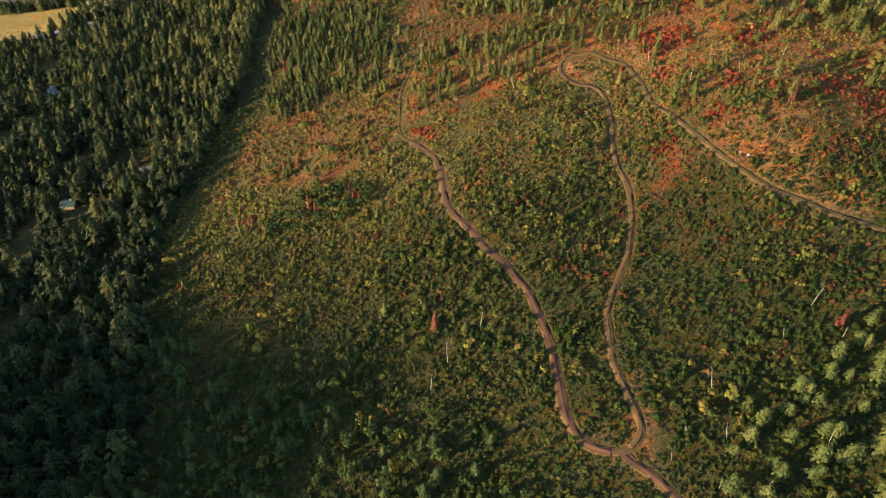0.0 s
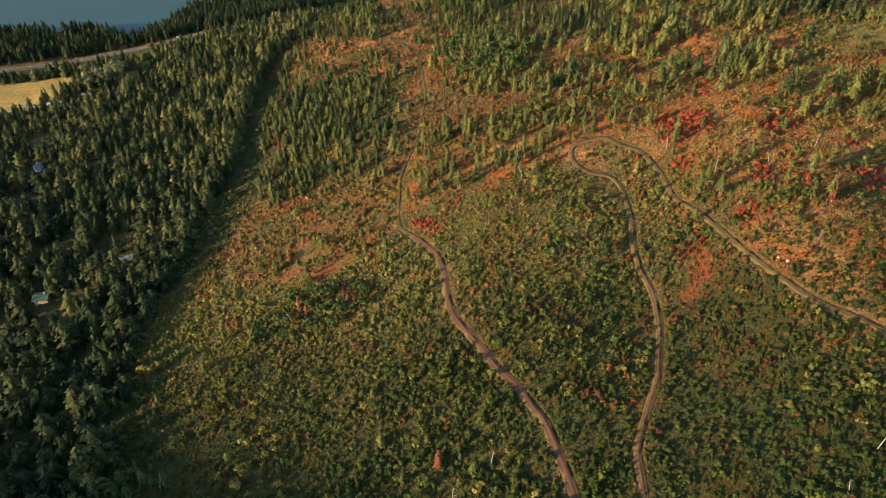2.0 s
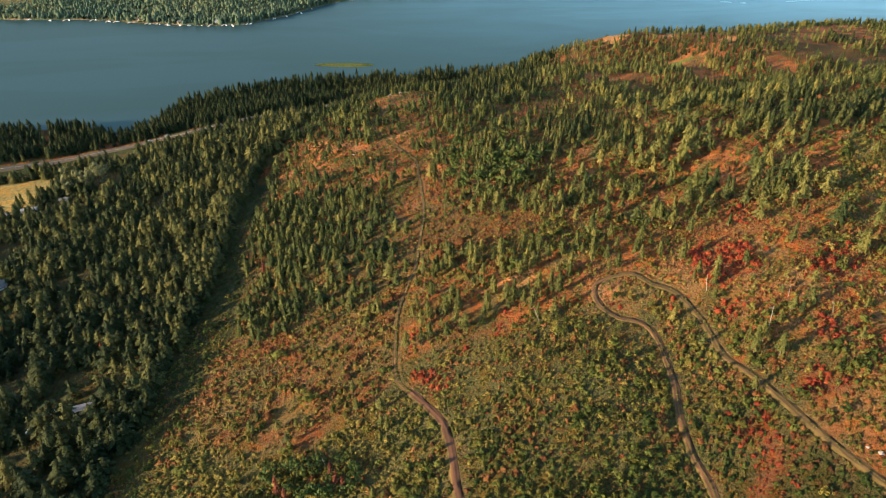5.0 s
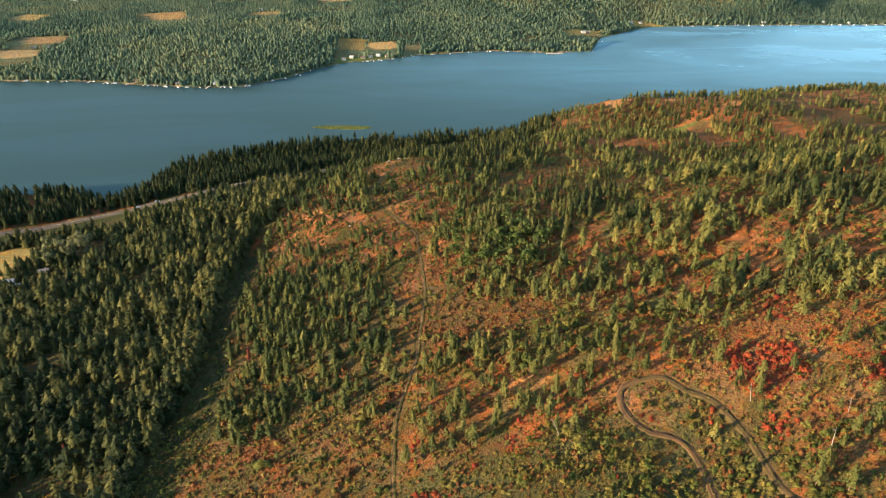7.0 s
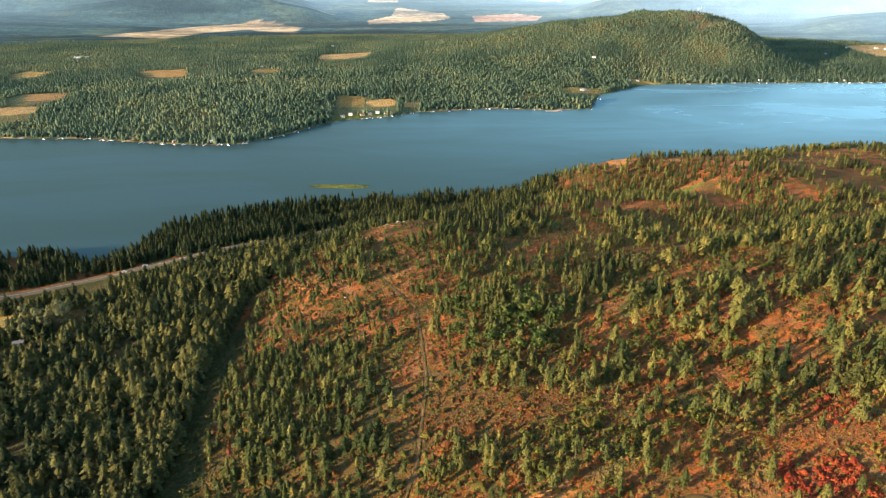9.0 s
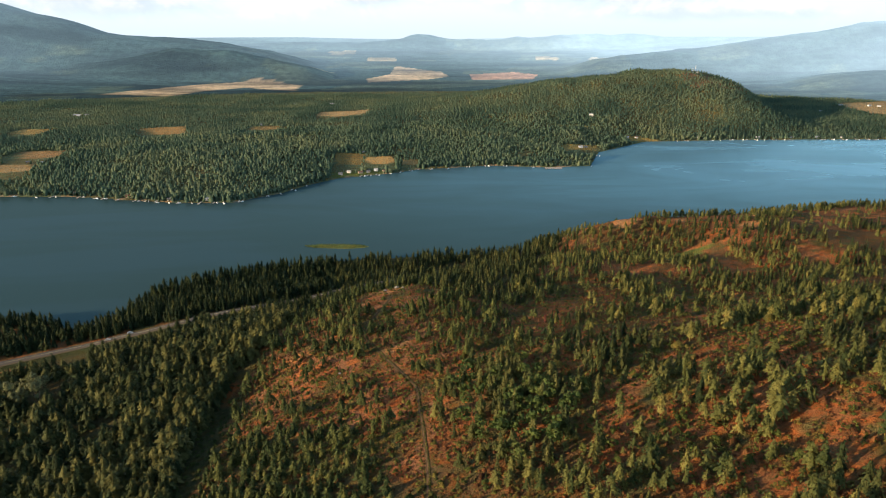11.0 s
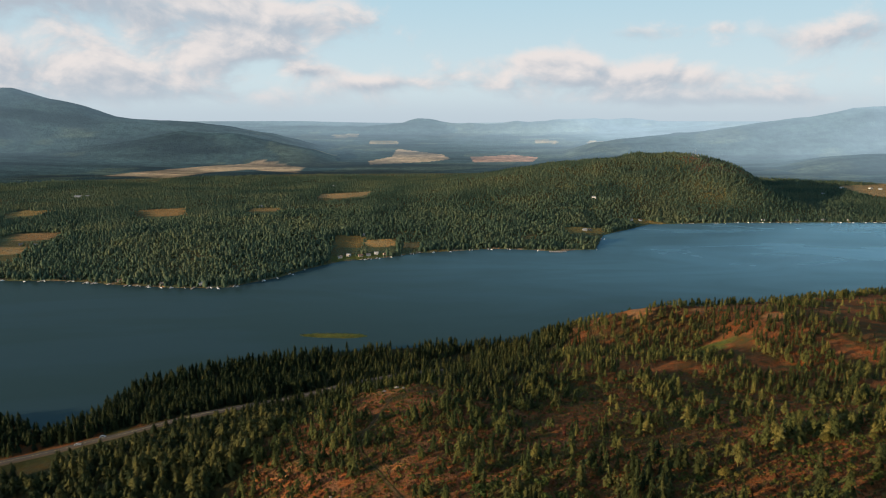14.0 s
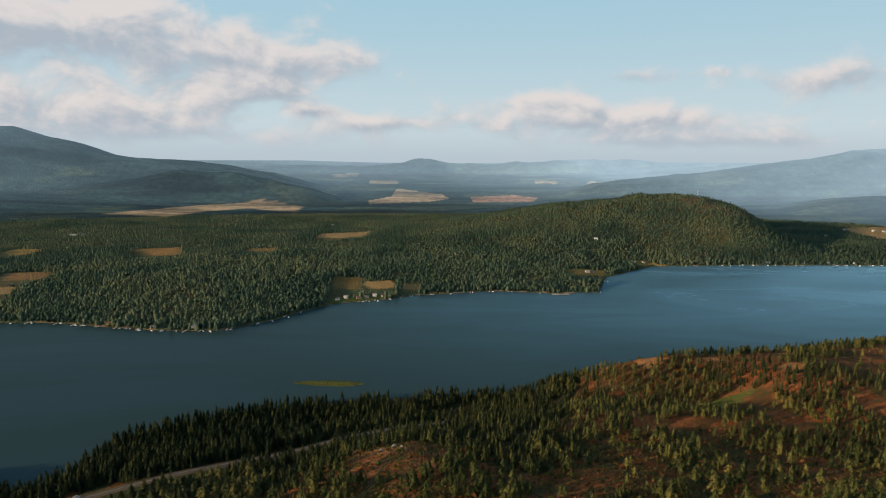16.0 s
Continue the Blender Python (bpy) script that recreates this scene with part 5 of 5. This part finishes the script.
def snag(k):
    """A barkless dead trunk with a few broken branches."""
    r = np.random.default_rng(600 + k)
    root = tagged(new("dead_tree"), "bare grey dead trunk with broken branches", "dead tree")
    bend = r.normal(0, 0.02, 2)
    part("trunk", raw_mesh("trunk", *tube([(0, 0, -0.05), (bend[0], bend[1], 0.5), (0, 0, 1)], [0.016, 0.012, 0.004], 6), M_SNAG), root)
    for b in range(5):
        a, z, l = r.random() * 6.3, r.uniform(0.4, 0.95), r.uniform(0.06, 0.16)
        part("branch", raw_mesh("branch", *tube([(0, 0, z), (math.cos(a) * l * 0.6, math.sin(a) * l * 0.6, z + 0.02), (math.cos(a) * l, math.sin(a) * l, z + r.uniform(-0.03, 0.06))], [0.006, 0.005, 0.002], 4), M_SNAG), root)
    return root


kinds = [snag(k) for k in range(4)]
x = np.array([-4.0, 102, 92, 106, 70, 61, 92, 56, 11, 1, -29, 65, 75, 70, 120, 111, 94, 111, -40, -55, 30, 84, 104, 128])
y = np.array([112.0, 123, 114, 112, 101, 90, 83, 83, 132, 121, 123, 75, 74, 87, 201, 186, 228, 227, 212, 199, 252, 251, 239, 232])
stand(kinds, x, y, 4.5 + 5 * rng.random(len(x)), 56, "dead trunks in the clearing", 9.0)


def boulder(x, y, size, k):
    bm = bmesh.new()
    bmesh.ops.create_icosphere(bm, subdivisions=2, radius=size)
    for v in bm.verts:
        v.co *= 0.8 + 0.5 * noise.noise(v.co / size * 1.3 + Vector((k * 7.1, 0, 0)))
        v.co.z *= 0.7
    ob = tagged(new("boulder", from_bm("boulder", bm, M_STONE)), "pale granite boulder lying in the grass", "boulder", "boulders in the clearing")
    ob.location = (x, y, float(height(x, y)) + size * 0.25)


for k, (bx, by, size) in enumerate([(37.4, 110.1, 0.6), (101.1, 181, 0.8), (99, 183, 0.5), (30, 270, 0.7), (186, 822, 2.0), (199, 831, 1.6), (-44, 618, 1.6), (-36, 626, 2.0), (-31, 621, 1.2), (150, 812, 1.6), (64, 300, 0.7), (-60, 480, 1.0)]):
    boulder(bx, by, size, k)


# ---- buildings, docks, boats and cars ----
def house(x, y, turn, w, d, h, wall, roof, pitch=0.45, label="", windows=3):
    """A gabled house: walls with gables, two roof slopes with eaves, a door, windows and a chimney."""
    root = tagged(new("house"), label, "house", "houses by the lake" if y > 1000 else "cabins in the forest")
    rise = d / 2 * pitch
    bm = bmesh.new()
    vs = [bm.verts.new(p) for p in ((-w / 2, -d / 2, -1.5), (w / 2, -d / 2, -1.5), (w / 2, d / 2, -1.5), (-w / 2, d / 2, -1.5), (-w / 2, -d / 2, h), (w / 2, -d / 2, h), (w / 2, d / 2, h), (-w / 2, d / 2, h), (-w / 2, 0, h + rise), (w / 2, 0, h + rise))]
    for f in ((0, 1, 5, 4), (2, 3, 7, 6), (1, 2, 6, 9, 5), (3, 0, 4, 8, 7), (3, 2, 1, 0)):
        bm.faces.new([vs[i] for i in f])
    part("wall", from_bm("wall", bm, M_WALLS[wall]), root)
    for s in (-1, 1):
        bm = bmesh.new()
        e = 0.5
        low = h - e * pitch
        pts = [(-w / 2 - e, s * (d / 2 + e), low + 0.05), (w / 2 + e, s * (d / 2 + e), low + 0.05), (w / 2 + e, 0, h + rise + 0.05), (-w / 2 - e, 0, h + rise + 0.05)]
        a = [bm.verts.new(p) for p in pts]
        b = [bm.verts.new((p[0], p[1], p[2] + 0.25)) for p in pts]
        bm.faces.new(a), bm.faces.new(b)
        for i in range(4):
            bm.faces.new((a[i], a[(i + 1) % 4], b[(i + 1) % 4], b[i]))
        part("roof", from_bm("roof", bm, M_ROOFS[roof]), root)
    leaf = part("door", box_mesh("door", M_WALLS[3], w * 0.12, -d / 2 - 0.03, 1.0, 1.0, 0.08, 2.0), root, "dark wooden door")
    part("door_handle", box_mesh("door_handle", M_METAL, w * 0.12 + 0.38, -d / 2 - 0.11, 1.0, 0.12, 0.07, 0.04), leaf, "grey metal handle")
    for k in range(windows):
        wx = -w / 2 + w * (k + 0.5) / windows
        for side in (-1, 1):
            if side > 0 or abs(wx - w * 0.12) > 1.1:
                pane = part("window", box_mesh("window", M_GLASS, wx, side * (d / 2 + 0.03), 1.5, 1.1, 0.08, 1.1), root)
                bm = bmesh.new()
                for fx, fz, sx, sz in ((-0.6, 0, 0.1, 1.3), (0.6, 0, 0.1, 1.3), (0, -0.6, 1.1, 0.1), (0, 0.6, 1.1, 0.1)):
                    box(bm, wx + fx, side * (d / 2 + 0.05), 1.5 + fz, sx, 0.12, sz)
                part("frame", from_bm("frame", bm, M_BOAT), pane, "white painted window frame")
    part("chimney", box_mesh("chimney", M_STONE, w * 0.2, d * 0.15, h + rise * 0.9, 0.7, 0.7, 1.8), root)
    root.matrix_basis = pose(x, y, float(height(x, y)) + 0.3, 0, 0, turn)
    return root


for k, (hx, hy, turn, w, d, h, wall, roof) in enumerate([(-167, 1310, 10, 13, 9, 5, 0, 0), (-154, 1324, -15, 12, 9, 5.5, 0, 1), (-133, 1322, 20, 14, 9, 5, 1, 2), (-120, 1329, 5, 13, 10, 5, 0, 0), (-107, 1340, -10, 12, 9, 6, 2, 1),
                                                         (-92, 1338, 30, 10, 8, 4, 1, 2), (-1011, 2089, 12, 34, 16, 8, 0, 1), (-990, 2100, 12, 18, 12, 6, 0, 1), (-144, 1476, 0, 14, 9, 5, 0, 1), (-131, 1480, 25, 12, 9, 5, 0, 1),
                                                         (-446, 2386, 0, 24, 12, 6, 0, 1), (-322, 2335, 8, 22, 12, 6, 0, 1), (-444, 1886, 0, 14, 10, 5, 0, 1), (390, 1812, -20, 22, 12, 8, 0, 1), (310, 1550, 10, 15, 10, 5, 0, 1),
                                                         (322, 1556, -30, 11, 9, 5, 1, 0), (447, 1684, 0, 13, 9, 5, 0, 1), (470, 1690, 15, 12, 9, 5, 0, 2), (1304, 2284, 0, 20, 12, 6, 0, 1), (1386, 2267, 15, 18, 12, 6, 0, 1),
                                                         (1406, 2250, -10, 16, 10, 6, 2, 1), (1155, 2138, 20, 20, 12, 6, 0, 1), (-720, 1371, 0, 16, 10, 6, 0, 1), (-747, 1378, 30, 14, 10, 5, 3, 0), (-345, 1131, 10, 13, 9, 6, 2, 1),
                                                         (-400, 1132, -5, 11, 8, 5, 1, 0), (-470, 1152, 15, 12, 8, 5, 1, 2), (-560, 1174, 0, 12, 9, 5, 0, 0), (-640, 1180, 5, 11, 8, 5, 1, 0), (620, 1698, 0, 12, 9, 5, 0, 1), (760, 1700, 5, 14, 9, 5, 0, 1),
                                                         (840, 1698, -8, 12, 9, 5, 0, 0), (900, 1700, 10, 14, 9, 6, 2, 1), (960, 1698, 0, 12, 9, 5, 0, 1)]):
    house(hx, hy, turn, w * 0.55, d * 0.55, h * 0.5, wall, roof, label=("white-walled house with a pale metal roof among trees" if roof == 1 else "lakeside house with a dark gabled roof among trees"))
house(-262, 396, 60, 4.2, 4, 1.9, 2, 0, 1.3, "steep grey gabled cabin in a forest gap", 2)
house(-148, 268, 20, 7, 3, 2.0, 1, 0, 0.2, "long dark-roofed trailer home in a shady yard", 3)
house(-163, 269, -30, 3, 2.4, 2.0, 1, 1, 0.3, "small pale shed in a dark forest yard", 1)
house(-181, 248, 5, 6, 5, 2.2, 3, 3, 0.35, "low cabin with a dull green roof in the forest", 2)
house(-306, 507, 15, 10, 4.5, 2.2, 2, 1, 0.25, "long grey shed at the edge of the meadow", 3)
house(-322, 503, 12, 6, 4.5, 2.2, 1, 0, 0.3, "small brown shed at the edge of the meadow", 2)
house(-284, 517, 20, 6, 4, 2.2, 1, 0, 0.35, "small brown farmhouse half hidden beside tall trees", 3)


def boat(x, y, turn, long):
    root = tagged(new("motorboat"), "small white motorboat moored at the shore", "boat", "boats along the far shore")
    bm = bmesh.new()
    rings = []
    for t, half, keel in ((-0.5, 0.30, 0.0), (-0.1, 0.36, -0.05), (0.3, 0.26, 0.05), (0.5, 0.03, 0.45)):
        rings.append([bm.verts.new((t * long, s * half * long * 0.5, z)) for s, z in ((-1, 0.9), (-0.7, keel), (0.7, keel), (1, 0.9))])
    for a, b in zip(rings, rings[1:]):
        for i in range(3):
            bm.faces.new((a[i], a[i + 1], b[i + 1], b[i]))
        bm.faces.new((a[3], a[0], b[0], b[3]))
    bm.faces.new(rings[0]), bm.faces.new(rings[-1])
    part("hull", from_bm("hull", bm, M_BOAT), root)
    part("cabin", box_mesh("cabin", M_BOAT, -0.05 * long, 0, 1.25, long * 0.3, long * 0.22, 0.8, bevel=0.15), root)
    part("windscreen", box_mesh("windscreen", M_GLASS, 0.12 * long, 0, 1.25, 0.1, long * 0.2, 0.6), root)
    part("outboard_motor", box_mesh("outboard_motor", M_TYRE, -0.53 * long, 0, 0.7, 0.4, 0.4, 1.1, bevel=0.08), root)
    root.matrix_basis = pose(x, y, -0.1, 0, 0, turn)


def dock(x, y, turn, long):
    root = tagged(new("dock"), "weathered wooden boat dock reaching into the lake", "dock", "docks along the far shore")
    for k in range(4):
        part("deck_plank", box_mesh("deck_plank", M_DECK, 0, -long * (k + 0.5) / 4, 0.75, 2.2, long / 4 - 0.1, 0.18), root)
    for k in range(2):
        for s in (-1, 1):
            part("post", box_mesh("post", M_SNAG, s * 1.0, -long * (0.45 + 0.5 * k), 0.1, 0.22, 0.22, 2.6), root)
    root.matrix_basis = pose(x, y, 0, 0, 0, turn)


rng = np.random.default_rng(5)
for bx in (-682, -655, -618, -590, -575, -548, -520, -508, -480, -452, -436, -420, -402, -385, -368, -350, -330, -318, -296, -262, -246, -230, -214, -128, -118, -104, -92, -82, -66, -48, -30, -10, 20, 60, 95, 130, 180, 290, 315, 330,
           560, 580, 640, 660, 690, 715, 730, 748, 765, 790, 812, 830, 850, 870, 905, 930, 955, 985, 1010, 1030):
    by = float(line(FAR_SHORE, bx))
    if rng.random() < 0.6:
        dock(bx, by + 3, rng.normal(0, 12), rng.uniform(9, 14))
    if rng.random() < 0.75:
        boat(bx + rng.uniform(3.0, 6.0), by - rng.uniform(2.5, 8), rng.uniform(0, 360), rng.uniform(4, 6.2))
for k in range(8):
    dock(205 + 4.0 * k, 1371, 0, 12)


def car(x, y, turn, colour, z):
    root = tagged(new("car"), "light-coloured car on the highway" if colour else "dark car parked beside the sheds", "car", "cars by the road")
    paint = M_CAR if colour else M_ROOFS[0]
    part("body", box_mesh("body", paint, 0, 0, 0.65, 4.4, 1.8, 0.7, bevel=0.2), root)
    part("cabin", box_mesh("cabin", M_GLASS, -0.2, 0, 1.2, 2.3, 1.6, 0.6, bevel=0.2), root)
    part("roof", box_mesh("roof", paint, -0.2, 0, 1.52, 1.9, 1.5, 0.08, bevel=0.03), root)
    for wx in (-1.35, 1.35):
        for wy in (-0.85, 0.85):
            bm = bmesh.new()
            bmesh.ops.create_cone(bm, cap_ends=True, segments=12, radius1=0.34, radius2=0.34, depth=0.22, matrix=Matrix.Translation((wx, wy, 0.34)) @ Matrix.Rotation(math.pi / 2, 4, "X"))
            wheel = part("wheel", from_bm("wheel", bm, M_TYRE), root)
            bm = bmesh.new()
            bmesh.ops.create_cone(bm, cap_ends=True, segments=10, radius1=0.2, radius2=0.2, depth=0.25, matrix=Matrix.Translation((wx, wy, 0.34)) @ Matrix.Rotation(math.pi / 2, 4, "X"))
            part("rim", from_bm("rim", bm, M_METAL), wheel, "grey metal rim")
    root.matrix_basis = pose(x, y, z, 0, 0, turn)


for cx, cy, turn, c in ((-252, 646.5, 18, 1), (-266, 638, 15, 1)):
    car(cx, cy, turn, c, float(height(cx, cy)) + 1.1)
for cx, cy, turn, c in ((-296, 503, 40, 1), (-330, 508, 10, 0), (-168, 262, 70, 1), (-145, 270, 20, 1)):
    car(cx, cy, turn, c, float(height(cx, cy)))


def mast(x, y, tall):
    root = tagged(new("radio_mast"), "thin grey radio mast on the hilltop", "mast", "masts on the hill")
    for k in range(3):
        a = k * 2.094
        part("leg", raw_mesh("leg", *tube([(1.2 * math.cos(a), 1.2 * math.sin(a), -1), (0.2 * math.cos(a), 0.2 * math.sin(a), tall)], [0.3, 0.2], 4), M_METAL), root)
    part("platform", box_mesh("platform", M_METAL, 0, 0, tall * 0.75, 2.4, 2.4, 0.5), root)
    part("hut", box_mesh("hut", M_WALLS[0], 5, 0, 1.5, 5, 4, 4.5), root)
    root.location = (x, y, float(height(x, y)))


mast(750, 2095, 24)
mast(742, 2095, 16)


# ---- reed island ----
def islet():
    v, f = [], []
    for r in range(7):
        for k in range(28):
            a, q = k * 6.283 / 28, r / 6
            w = 1 + 0.25 * noise.noise(Vector((math.cos(a) * 1.4, math.sin(a) * 1.4, 3)))
            v.append((-120 + 45 * q * w * math.cos(a), 905 + 9 * q * w * math.sin(a) - 0.06 * 45 * q * math.cos(a), 0.9 * (1 - q ** 2) - 0.25))
    for r in range(6):
        for k in range(28):
            f.append((r * 28 + k, r * 28 + (k + 1) % 28, r * 28 + 28 + (k + 1) % 28, r * 28 + 28 + k))
    me = raw_mesh("islet", v, f, M_GROUND)
    rgba = np.tile(np.array((0.16, 0.18, 0.05, 1), np.float32), len(v))
    me.attributes.new("zone", "FLOAT_COLOR", "POINT").data.foreach_set("color", rgba)
    tagged(new("islet", me), "low reedy islet in the shallows", "islet", kind="structure")
    r = np.random.default_rng(3)
    a, q = r.random(420) * 6.283, np.sqrt(r.random(420)) * 0.88
    px, py = -120 + 45 * q * np.cos(a), 905 + 9 * q * np.sin(a) - 1.9 * q * np.cos(a)
    ob = plant_all("reeds", SPRAYS, px, py, r.uniform(0.8, 1.8, 420), M_REED, 38, "yellow-green reeds on the islet", "reeds")
    ob.location.z = 5.2


islet()
